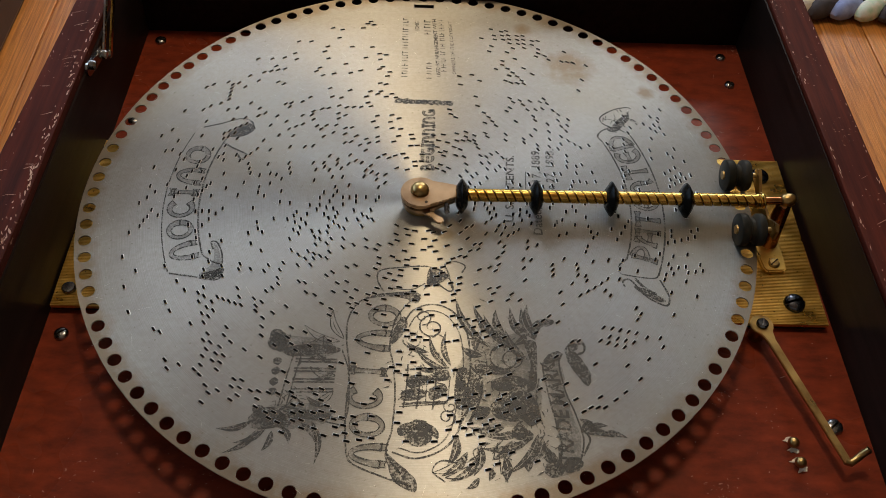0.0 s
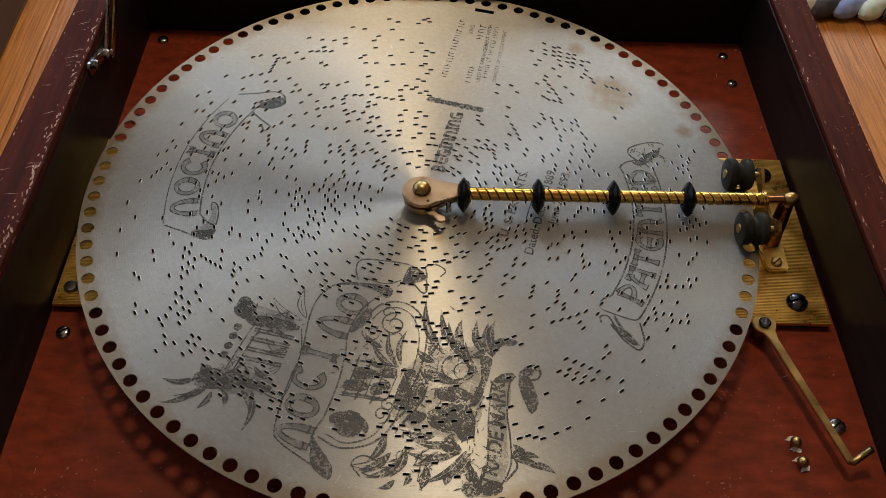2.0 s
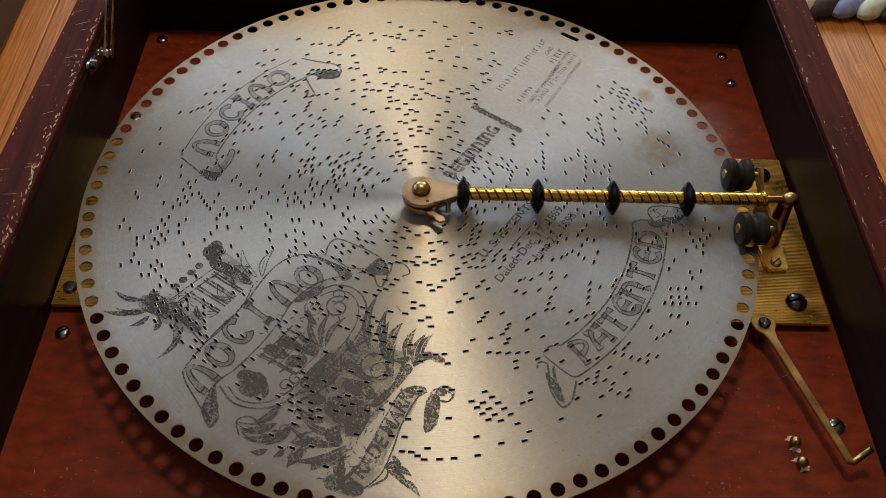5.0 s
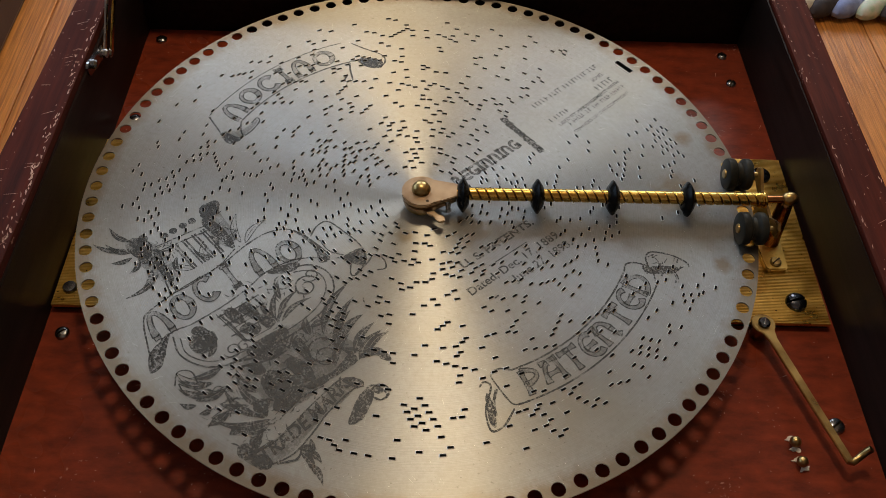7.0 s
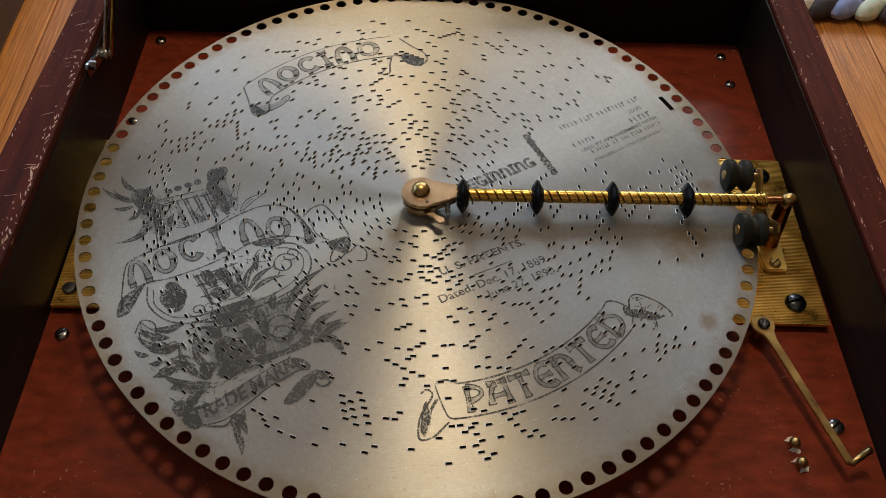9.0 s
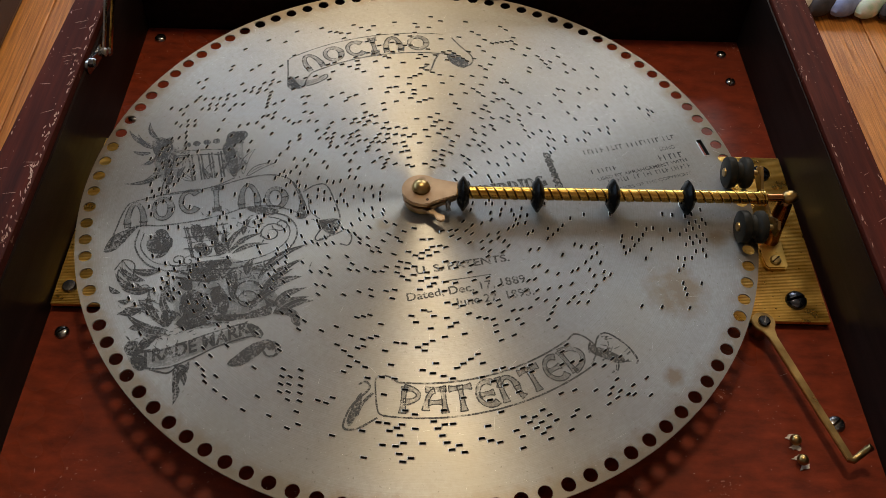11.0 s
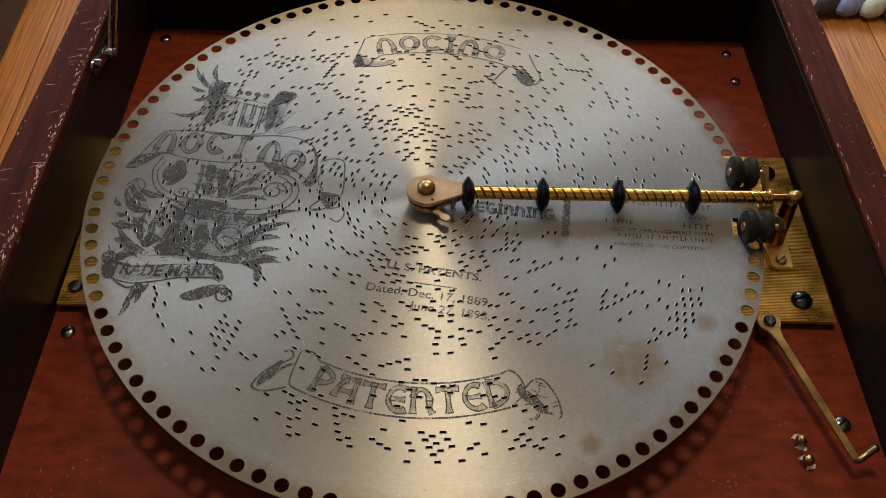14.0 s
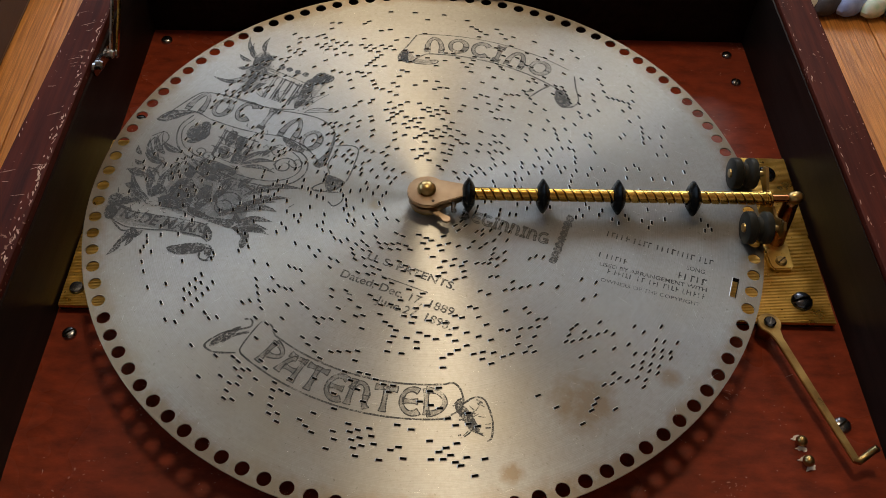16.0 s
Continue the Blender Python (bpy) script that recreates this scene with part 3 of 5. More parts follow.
# ---- print on the disc, in millimetres ----
def ink_material(name, lo, hi):
    m, nodes, links, bsdf = material(name)
    at = coords(nodes, links, (1, 1, 1))
    big = noise_fac(nodes, links, at, 130.0, 5.0, 0.7)
    fine = noise_fac(nodes, links, at, 900.0, 3.0, 0.6)
    both = nodes.new("ShaderNodeMath")
    both.operation = "ADD"
    links.new(big, both.inputs[0])
    links.new(fine, both.inputs[1])
    half = nodes.new("ShaderNodeMath")
    half.operation = "MULTIPLY"
    half.inputs[1].default_value = 0.5
    links.new(both.outputs[0], half.inputs[0])
    cover = ramp(nodes, links, half.outputs[0], [(0.40, (lo, lo, lo)), (0.53, (hi, hi, hi))])
    bsdf.inputs["Base Color"].default_value = (0.03, 0.03, 0.03, 1)
    bsdf.inputs["Roughness"].default_value = 0.5
    bsdf.inputs["Metallic"].default_value = 0.2
    clear = nodes.new("ShaderNodeBsdfTransparent")
    mix = nodes.new("ShaderNodeMixShader")
    links.new(cover, mix.inputs[0])
    links.new(clear.outputs[0], mix.inputs[1])
    links.new(bsdf.outputs[0], mix.inputs[2])
    links.new(mix.outputs[0], nodes["Material Output"].inputs["Surface"])
    return m


MAT_INK = ink_material("worn_ink", 0.10, 0.95)
MAT_FAINT = ink_material("rubbed_ink", 0.0, 0.40)
INK_Z = 0.00012


def cut_slots(bm):
    """Opens the print where the disc is punched."""
    bmesh.ops.triangulate(bm, faces=bm.faces[:])
    for _ in range(6):
        long_edges = [e for e in bm.edges if (e.verts[0].co - e.verts[1].co).length > 0.0011]
        if not long_edges:
            break
        bmesh.ops.subdivide_edges(bm, edges=long_edges, cuts=1, use_grid_fill=False)
        bmesh.ops.triangulate(bm, faces=[f for f in bm.faces if len(f.verts) > 3])
    gone = []
    for f in bm.faces:
        c = f.calc_center_median()
        if in_slot(c.x, c.y):
            gone.append(f)
    bmesh.ops.delete(bm, geom=gone, context="FACES")


class Pen:
    """Collects flat printed shapes; turn: degrees from the drawing to the disc."""

    def __init__(self, turn=0.0):
        self.bm = bmesh.new()
        self.turn = Matrix.Rotation(radians(turn), 4, "Z") @ Matrix.Diagonal((0.001, 0.001, 1, 1))
        self.levels = 0

    def vert(self, x, y):
        return self.bm.verts.new(self.turn @ Vector((x, y, INK_Z + self.levels * 4e-7)))

    def strip(self, left, right):
        self.levels += 1
        a = [self.vert(*p) for p in left]
        b = [self.vert(*p) for p in right]
        for k in range(len(a) - 1):
            self.bm.faces.new((a[k], b[k], b[k + 1], a[k + 1]))

    def stroke(self, pts, width, taper=False, wobble=0.18):
        p = [Vector(q) for q in pts]
        p = [2 * p[0] - p[1]] + p + [2 * p[-1] - p[-2]]
        line = []
        for k in range(1, len(p) - 2):
            n = max(2, int((p[k + 1] - p[k]).length / 0.9))
            for j in range(n):
                t = j / n
                line.append(0.5 * (2 * p[k] + (p[k + 1] - p[k - 1]) * t + (2 * p[k - 1] - 5 * p[k] + 4 * p[k + 1] - p[k + 2]) * t * t + (3 * p[k] - p[k - 1] - 3 * p[k + 1] + p[k + 2]) * t ** 3))
        line.append(p[-2])
        left, right = [], []
        for k, q in enumerate(line):
            d = (line[min(k + 1, len(line) - 1)] - line[max(k - 1, 0)]).normalized()
            n = Vector((-d.y, d.x))
            w = width / 2 * (1 + wobble * 2 * noise.noise((q.x * 0.4, q.y * 0.4, width)))
            if taper:
                w *= max(0.08, math.sin(math.pi * k / (len(line) - 1)))
            left.append(q + n * w)
            right.append(q - n * w)
        self.strip(left, right)

    def blob(self, pts, wobble=0.5):
        """A filled patch with a soft, slightly ragged outline."""
        self.levels += 1
        p = [Vector(q) for q in pts]
        n = len(p)
        out = []
        for k in range(n):
            a, b, c, d = p[k - 1], p[k], p[(k + 1) % n], p[(k + 2) % n]
            for j in range(4):
                t = j / 4
                q = 0.5 * (2 * b + (c - a) * t + (2 * a - 5 * b + 4 * c - d) * t * t + (3 * b - a - 3 * c + d) * t ** 3)
                q = q + wobble * Vector((noise.noise((q.x * 0.7, q.y * 0.7, 1)), noise.noise((q.x * 0.7, q.y * 0.7, 7))))
                out.append(self.vert(*q))
        f = self.bm.faces.new(out)
        bmesh.ops.triangulate(self.bm, faces=[f])

    def leaf(self, a, b, width, hollow=False):
        a, b = Vector(a), Vector(b)
        d = b - a
        n = Vector((-d.y, d.x)).normalized()
        bend = n * d.length * 0.12
        mid, left, right = [], [], []
        for k in range(11):
            t = k / 10
            q = a + d * t + bend * math.sin(math.pi * t)
            w = width / 2 * math.sin(math.pi * t ** 0.8) + 0.08
            mid.append(q)
            left.append(q + n * w)
            right.append(q - n * w)
        if hollow:
            self.stroke(left, 0.55)
            self.stroke(right, 0.55)
            self.stroke(mid[1:8], 0.4, True)
        else:
            self.strip(left, mid)
            self.strip([m * 0.86 + r * 0.14 for m, r in zip(mid, right)], right)

    def ring(self, c, r, width=0.0):
        pts = [(c[0] + r * math.cos(k * math.pi / 8), c[1] + r * math.sin(k * math.pi / 8)) for k in range(17)]
        if width:
            self.stroke(pts, width)
        else:
            self.blob(pts[:-1])

    def spiral(self, c, r, turns, start, width):
        n = int(14 * turns)
        self.stroke([(c[0] + r * (1 - 0.85 * k / n) * math.cos(radians(start) + 2 * math.pi * turns * k / n),
                      c[1] + r * (1 - 0.85 * k / n) * math.sin(radians(start) + 2 * math.pi * turns * k / n)) for k in range(n + 1)], width)

    def done(self, name, label, mat=None):
        cut_slots(self.bm)
        return part(name, self.bm, mat or MAT_INK, music_disc, label)


def stem(pen, fill, place, pts, width):
    """One stroke of an old-style letter: dark contours round a rubbed fill; pts and width in letter millimetres."""
    line = [Vector(p) for p in pts]
    left, right = [], []
    for k, q in enumerate(line):
        d = (line[min(k + 1, len(line) - 1)] - line[max(k - 1, 0)]).normalized()
        n = Vector((-d.y, d.x))
        flare = 1.0 + 0.7 * abs(2 * k / (len(line) - 1) - 1) ** 3
        left.append(place(*(q + n * width / 2 * flare)))
        right.append(place(*(q - n * width / 2 * flare)))
    pen.stroke(left, 0.62, wobble=0.4)
    pen.stroke(right, 0.62, wobble=0.4)
    pen.stroke([left[0], right[0]], 0.6)
    pen.stroke([left[-1], right[-1]], 0.6)
    fill.strip(left, right)


def bow(cx, cy, rx, ry, a0, a1, n=12):
    return [(cx + rx * math.cos(radians(a0 + (a1 - a0) * k / n)), cy + ry * math.sin(radians(a0 + (a1 - a0) * k / n))) for k in range(n + 1)]


def upright(x, h):
    return [(x, h * k / 6) for k in range(7)]


def across(x0, x1, y0, y1=None):
    y1 = y0 if y1 is None else y1
    return [(x0 + (x1 - x0) * k / 5, y0 + (y1 - y0) * k / 5) for k in range(6)]


def old_letter(kind, w, h):
    """Strokes of a round old-style letter, or of a plain ornament of the same weight."""
    if kind == "P":
        return [upright(0.22 * w, h), bow(0.22 * w, 0.70 * h, 0.62 * w, 0.27 * h, 90, -90)]
    if kind == "A":
        return [bow(0.48 * w, 0, 0.40 * w, 0.86 * h, 172, 90), upright(0.82 * w, h), across(0.1 * w, 0.95 * w, 0.92 * h), across(0.2 * w, 0.75 * w, 0.42 * h)]
    if kind == "T":
        return [upright(0.5 * w, h), across(0.02 * w, 0.98 * w, 0.90 * h)]
    if kind == "E":
        return [bow(0.62 * w, 0.5 * h, 0.48 * w, 0.46 * h, 55, 305), across(0.2 * w, 0.85 * w, 0.5 * h)]
    if kind == "N":
        return [upright(0.16 * w, h), bow(0.46 * w, 0.48 * h, 0.34 * w, 0.44 * h, 165, 0), [(0.80 * w, 0.48 * h), (0.80 * w, 0.3 * h), (0.82 * w, 0.12 * h), (0.9 * w, 0.0)]]
    if kind == "D":
        return [upright(0.16 * w, h), bow(0.16 * w, 0.5 * h, 0.74 * w, 0.46 * h, 90, -90)]
    if kind == "B":
        return [upright(0.18 * w, h), bow(0.18 * w, 0.74 * h, 0.52 * w, 0.22 * h, 90, -90), bow(0.18 * w, 0.26 * h, 0.62 * w, 0.25 * h, 90, -90)]
    if kind == "G":
        return [bow(0.55 * w, 0.5 * h, 0.45 * w, 0.46 * h, 60, 330), across(0.55 * w, 1.0 * w, 0.42 * h), [(0.92 * w, 0.42 * h), (0.93 * w, 0.25 * h), (0.92 * w, 0.05 * h)]]
    if kind == "ring":
        return [bow(0.5 * w, 0.5 * h, 0.40 * w, 0.42 * h, 0, 360, 20)]
    if kind == "open ring":
        return [bow(0.52 * w, 0.5 * h, 0.42 * w, 0.44 * h, 40, 320, 18)]
    if kind == "arch":
        return [bow(0.5 * w, 0.1 * h, 0.36 * w, 0.82 * h, 180, 0, 16), across(0.02 * w, 0.28 * w, 0.04 * h), across(0.72 * w, 0.98 * w, 0.04 * h)]
    return [upright(0.5 * w, h), across(0.1 * w, 0.9 * w, 0.03 * h), across(0.1 * w, 0.9 * w, 0.97 * h)]


ORNAMENTS = (("arch", 12.5), ("ring", 12), ("open ring", 12), ("post", 6), ("arch", 13), ("ring", 13))


def crest():
    """Printed crest: ribbon, lyre, shield, leaves and banner; drawn upright, then turned to its place on the disc."""
    pen = Pen(85.7)
    # ribbon with its scrolled ends
    pen.stroke([(-177.3, -9.9), (-173.7, 4.1), (-168.4, 18.9), (-161.8, 22.7), (-142.8, 25.5), (-119.3, 26.5), (-99.5, 30.6), (-85.9, 31.0), (-75.3, 26.1), (-70.0, 15.2), (-67.0, -0.4)], 0.90)
    pen.stroke([(-172.0, -4.6), (-161.5, 3.4), (-148.8, 1.9), (-129.2, 2.3), (-113.1, 4.9), (-100.3, 7.8), (-83.4, 5.5), (-68.8, -3.5)], 0.90)
    pen.blob([(-180.1, -12.0), (-176.6, -2.5), (-168.4, 2.0), (-161.6, 3.9), (-167.8, -4.5), (-173.8, -11.5)])
    pen.blob([(-74.5, 25.1), (-69.7, 16.1), (-66.7, -0.4), (-69.2, -6.1), (-74.3, -3.6), (-71.4, 3.9), (-71.6, 15.1)])
    pen.stroke([(-68.2, 14.3), (-61.1, 18.5), (-54.3, 17.8), (-51.0, 6.6), (-49.1, -8.7), (-53.6, -18.5), (-62.4, -22.9), (-64.5, -20.4), (-57.3, -11.8), (-49.7, -9.1)], 0.90)
    pen.stroke([(-65.2, -6.8), (-57.3, -11.8)], 0.90)
    pen.stroke([(-62.7, -22.4), (-53.5, -20.2), (-46.9, -17.6), (-44.3, -23.4), (-46.9, -28.8), (-51.5, -27.2)], 0.90)
    pen.blob([(-62.4, -8.9), (-50.0, -9.1), (-50.3, -15.1), (-55.1, -20.2), (-58.6, -17.4)])
    pen.stroke([(-65.3, 11.6), (-65.4, -0.3), (-60.6, -7.6)], 0.70)
    # lyre above the ribbon
    pen.stroke([(-141.3, 59.1), (-123.6, 57.6), (-108.7, 56.0)], 0.80)
    pen.stroke([(-141.4, 55.2), (-123.0, 53.6), (-108.9, 52.0)], 0.80)
    pen.stroke([(-132.9, 54.4), (-131.1, 33.2)], 1.05)
    pen.stroke([(-131.2, 54.4), (-129.5, 33.3)], 1.05)
    pen.ring((-133.5, 63.3), 2.2, 0.00)
    pen.stroke([(-127.3, 54.5), (-125.7, 33.3)], 1.05)
    pen.stroke([(-125.6, 54.6), (-124.0, 33.4)], 1.05)
    pen.ring((-127.9, 63.5), 2.2, 0.00)
    pen.stroke([(-121.1, 54.7), (-119.6, 33.5)], 1.05)
    pen.stroke([(-119.3, 54.7), (-117.9, 33.5)], 1.05)
    pen.ring((-121.6, 63.7), 2.2, 0.00)
    pen.stroke([(-115.5, 54.8), (-114.2, 33.6)], 1.05)
    pen.stroke([(-113.8, 54.9), (-112.5, 33.6)], 1.05)
    pen.ring((-116.0, 63.8), 2.2, 0.00)
    pen.stroke([(-140.8, 56.2), (-143.7, 41.5), (-146.1, 24.9)], 1.00)
    pen.stroke([(-143.6, 56.1), (-146.7, 41.4), (-149.0, 26.3)], 0.80)
    pen.stroke([(-148.8, 25.3), (-137.6, 24.7), (-119.4, 26.9), (-106.5, 31.9)], 0.80)
    pen.blob([(-112.5, 58.9), (-107.9, 61.0), (-104.2, 47.3), (-104.8, 34.8), (-108.1, 33.7), (-111.1, 47.1)])
    pen.ring((-104.5, 65.6), 5.2, 0.00)
    pen.ring((-100.1, 67.2), 3.4, 0.00)
    pen.blob([(-110.4, 64.4), (-103.2, 69.2), (-98.4, 64.3), (-102.7, 59.1), (-107.8, 60.0)])
    pen.blob([(-154.2, 69.9), (-148.2, 72.1), (-142.4, 66.1), (-143.2, 58.1), (-148.1, 54.0), (-153.3, 59.8)])
    pen.ring((-149.0, 55.0), 4.0, 0.00)
    pen.blob([(-147.3, 53.0), (-142.7, 50.2), (-142.4, 35.8), (-145.9, 31.9), (-147.2, 44.3)])
    pen.ring((-144.4, 68.1), 3.0, 0.00)
    pen.leaf((-153.6, 65.9), (-167.9, 80.9), 3.2)
    pen.leaf((-150.0, 70.0), (-155.6, 86.5), 3.2)
    pen.leaf((-154.7, 59.8), (-165.7, 63.0), 3.2)
    pen.leaf((-152.4, 54.9), (-160.7, 50.7), 3.2)
    pen.leaf((-149.6, 46.2), (-160.0, 37.3), 3.2)
    pen.leaf((-148.1, 41.4), (-170.2, 37.0), 3.2)
    pen.leaf((-153.1, 62.8), (-162.5, 76.9), 3.2)
    pen.leaf((-101.6, 33.9), (-93.4, 53.4), 3.6, True)
    pen.leaf((-99.7, 32.1), (-82.7, 40.0), 3.6, True)
    pen.leaf((-106.9, 35.7), (-99.1, 42.5), 3.6, True)
    pen.leaf((-130.5, 33.2), (-138.9, 44.0), 3.6, True)
    pen.leaf((-122.0, 33.4), (-118.0, 46.9), 3.6, True)
    pen.leaf((-139.4, 35.9), (-134.1, 46.5), 3.0)
    pen.leaf((-119.7, 34.4), (-125.3, 44.8), 3.0)
    pen.leaf((-113.9, 36.5), (-109.5, 45.2), 3.0)
    # shield with its scrolls and little picture
    pen.stroke([(-161.0, 0.8), (-163.3, -10.9), (-157.7, -23.3), (-148.0, -30.1), (-133.4, -32.3), (-111.0, -34.7), (-89.3, -31.5), (-77.4, -23.1), (-74.2, -12.2), (-78.7, -2.8), (-86.3, 1.4)], 1.00)
    pen.stroke([(-158.5, -2.2), (-160.2, -12.1), (-154.8, -22.0), (-146.3, -26.8), (-132.4, -29.0), (-111.5, -31.1), (-92.2, -28.3), (-80.9, -20.7), (-78.2, -11.4), (-82.4, -4.6), (-89.3, -1.2)], 0.70)
    pen.spiral((-88.7, -13.3), 7.5, 1.60, 0, 0.90)
    pen.spiral((-82.8, -8.0), 5.0, 1.40, 180, 0.80)
    pen.spiral((-140.4, -24.3), 5.0, 1.50, 180, 0.80)
    pen.spiral((-97.2, -4.0), 5.5, 1.40, 90, 0.80)
    pen.spiral((-134.5, -25.8), 4.0, 1.30, 0, 0.80)
    pen.blob([(-152.3, -2.5), (-148.3, -0.7), (-145.0, -4.9), (-143.8, -11.8), (-145.9, -18.5), (-149.9, -21.1), (-152.6, -20.3), (-148.9, -16.1), (-148.8, -9.3)])
    pen.stroke([(-136.6, -0.4), (-132.8, -24.1)], 0.60)
    pen.stroke([(-132.8, -24.1), (-117.2, -24.7)], 0.60)
    pen.stroke([(-133.3, -13.3), (-119.2, -13.0)], 0.60)
    pen.blob([(-133.1, -2.1), (-128.0, -1.1), (-125.7, -8.0), (-127.5, -13.2), (-131.0, -11.5)])
    pen.blob([(-125.6, -4.6), (-120.6, -2.7), (-117.8, -8.7), (-118.8, -15.5), (-122.9, -13.9)])
    pen.blob([(-131.6, -15.8), (-125.3, -14.8), (-122.3, -22.3), (-127.9, -23.2)])
    pen.blob([(-121.2, -16.4), (-116.1, -16.3), (-113.9, -23.0), (-118.9, -23.9)])
    pen.leaf((-112.9, -21.3), (-101.9, -5.8), 3.2)
    pen.leaf((-112.0, -22.9), (-94.0, -12.5), 3.2)
    pen.leaf((-111.1, -24.6), (-90.5, -20.9), 3.2)
    pen.leaf((-113.6, -20.5), (-111.9, -4.3), 3.2)
    pen.leaf((-114.4, -19.6), (-122.4, -3.6), 3.2)
    pen.leaf((-104.3, -12.7), (-98.6, -0.6), 3.2)
    pen.blob([(-100.9, 7.3), (-91.5, 6.6), (-83.1, 2.4), (-87.5, -0.3), (-95.6, 2.1)])
    for k in range(4):
        pen.stroke([(-135 + 6.5 * k, -1.5), (-133.4 + 6.5 * k, -12), (-132 + 6.5 * k, -24)], 1.3)
    for v in (-2.5, -9.0, -17.0):
        pen.stroke([(-137, v), (-125, v - 0.6), (-112, v - 0.2)], 0.9)
    pen.ring((-150.0, -11.0), 7.2)
    # dark band and jar below the shield
    pen.blob([(-134.1, -28.2), (-114.5, -27.9), (-111.9, -32.7), (-119.1, -40.1), (-126.3, -41.8), (-134.0, -36.3)])
    pen.stroke([(-143.0, -31.2), (-133.0, -35.1), (-122.3, -32.9), (-112.1, -26.6)], 1.40)
    pen.stroke([(-143.6, -35.3), (-132.3, -39.5), (-118.9, -40.9), (-110.4, -34.7)], 1.20)
    pen.blob([(-139.2, -49.8), (-132.5, -45.8), (-125.2, -52.7), (-121.8, -62.5), (-127.5, -68.6), (-137.4, -70.9), (-141.8, -66.2), (-138.0, -60.5)])
    pen.blob([(-121.6, -64.0), (-106.8, -65.7), (-94.5, -62.1), (-93.2, -68.1), (-106.4, -69.0), (-119.7, -68.4)])
    pen.blob([(-123.8, -49.6), (-118.3, -45.6), (-114.3, -55.6), (-115.6, -63.9), (-120.8, -61.7)])
    pen.ring((-103.8, -51.6), 7.0, 0.90)
    pen.ring((-104.4, -56.2), 5.0, 0.70)
    pen.ring((-145.5, -60.6), 4.0, 0.00)
    pen.ring((-147.0, -64.4), 3.0, 0.00)
    pen.blob([(-115.2, -40.8), (-109.5, -36.7), (-109.0, -45.4), (-110.8, -54.8), (-113.5, -52.5)])
    pen.blob([(-139.0, -36.4), (-133.5, -39.5), (-133.7, -45.8), (-139.0, -43.6)])
    pen.leaf((-148.4, -66.2), (-155.5, -41.5), 4.2)
    pen.leaf((-142.1, -64.3), (-148.6, -42.1), 4.2)
    pen.leaf((-139.2, -60.5), (-131.2, -45.8), 4.2)
    pen.leaf((-145.3, -69.9), (-168.1, -54.1), 4.2)
    pen.leaf((-147.4, -71.8), (-161.0, -66.4), 4.2)
    pen.leaf((-143.6, -53.0), (-144.8, -35.3), 4.2)
    pen.leaf((-150.2, -56.9), (-161.2, -47.4), 4.2)
    pen.leaf((-159.9, -41.5), (-173.6, -27.7), 4.2)
    pen.leaf((-157.9, -35.5), (-171.3, -23.6), 4.2)
    pen.leaf((-158.8, -53.2), (-172.0, -54.2), 4.2)
    pen.leaf((-98.2, -56.9), (-78.3, -40.2), 4.4)
    pen.leaf((-94.4, -53.0), (-72.0, -34.1), 4.4)
    pen.leaf((-91.9, -63.6), (-72.7, -54.2), 4.4)
    pen.leaf((-98.5, -44.5), (-68.3, -24.6), 4.4)
    pen.leaf((-91.7, -52.2), (-74.6, -46.5), 4.4)
    pen.leaf((-104.0, -40.6), (-99.1, -29.3), 4.4)
    pen.leaf((-104.1, -63.8), (-87.1, -52.1), 4.4)
    pen.leaf((-101.4, -36.6), (-88.4, -40.4), 4.4)
    pen.leaf((-92.0, -68.1), (-72.1, -60.3), 4.4)
    pen.leaf((-96.2, -40.5), (-85.9, -34.3), 3.6, True)
    pen.leaf((-90.8, -46.3), (-77.7, -37.0), 3.6, True)
    pen.leaf((-161.4, -33.6), (-169.9, -19.4), 3.6, True)
    pen.leaf((-165.0, -37.7), (-171.8, -25.6), 3.6, True)
    pen.blob([(-91.0, -66.6), (-82.6, -65.7), (-78.3, -71.6), (-78.8, -78.1), (-82.1, -76.0), (-83.8, -70.9), (-89.5, -68.8)])
    pen.leaf((-85.5, -66.5), (-70.0, -63.3), 4.0)
    pen.leaf((-88.3, -63.5), (-95.9, -56.1), 4.0)
    pen.stroke([(-174.0, -25.7), (-169.0, -19.4), (-163.4, -23.4), (-163.9, -33.6), (-158.3, -41.5)], 0.80)
    pen.stroke([(-171.8, -55.3), (-165.4, -52.5), (-156.8, -57.0), (-148.8, -64.4)], 0.70)
    pen.stroke([(-163.6, -41.6), (-157.4, -38.3), (-152.3, -45.3)], 0.70)
    pen.leaf((-170.7, -41.7), (-176.6, -35.8), 3.0)
    pen.leaf((-165.5, -47.5), (-171.8, -46.4), 3.0)
    pen.leaf((-151.5, -71.8), (-160.6, -75.6), 3.0)
    # lower banner
    pen.stroke([(-165.8, -77.8), (-152.1, -81.2), (-137.9, -78.2), (-122.1, -74.4), (-106.6, -71.9), (-100.1, -75.5)], 0.90)
    pen.stroke([(-162.2, -89.1), (-147.1, -91.8), (-133.2, -88.1), (-120.7, -83.3), (-104.9, -80.3), (-98.7, -82.0)], 0.90)
    pen.blob([(-167.9, -76.4), (-165.1, -72.7), (-160.6, -74.1), (-158.0, -78.4), (-161.3, -82.1), (-165.6, -81.4)])
    pen.blob([(-164.6, -83.5), (-159.6, -82.0), (-156.2, -87.0), (-158.3, -91.2), (-162.8, -89.2)])
    pen.ring((-157.4, -75.5), 3.0, 0.00)
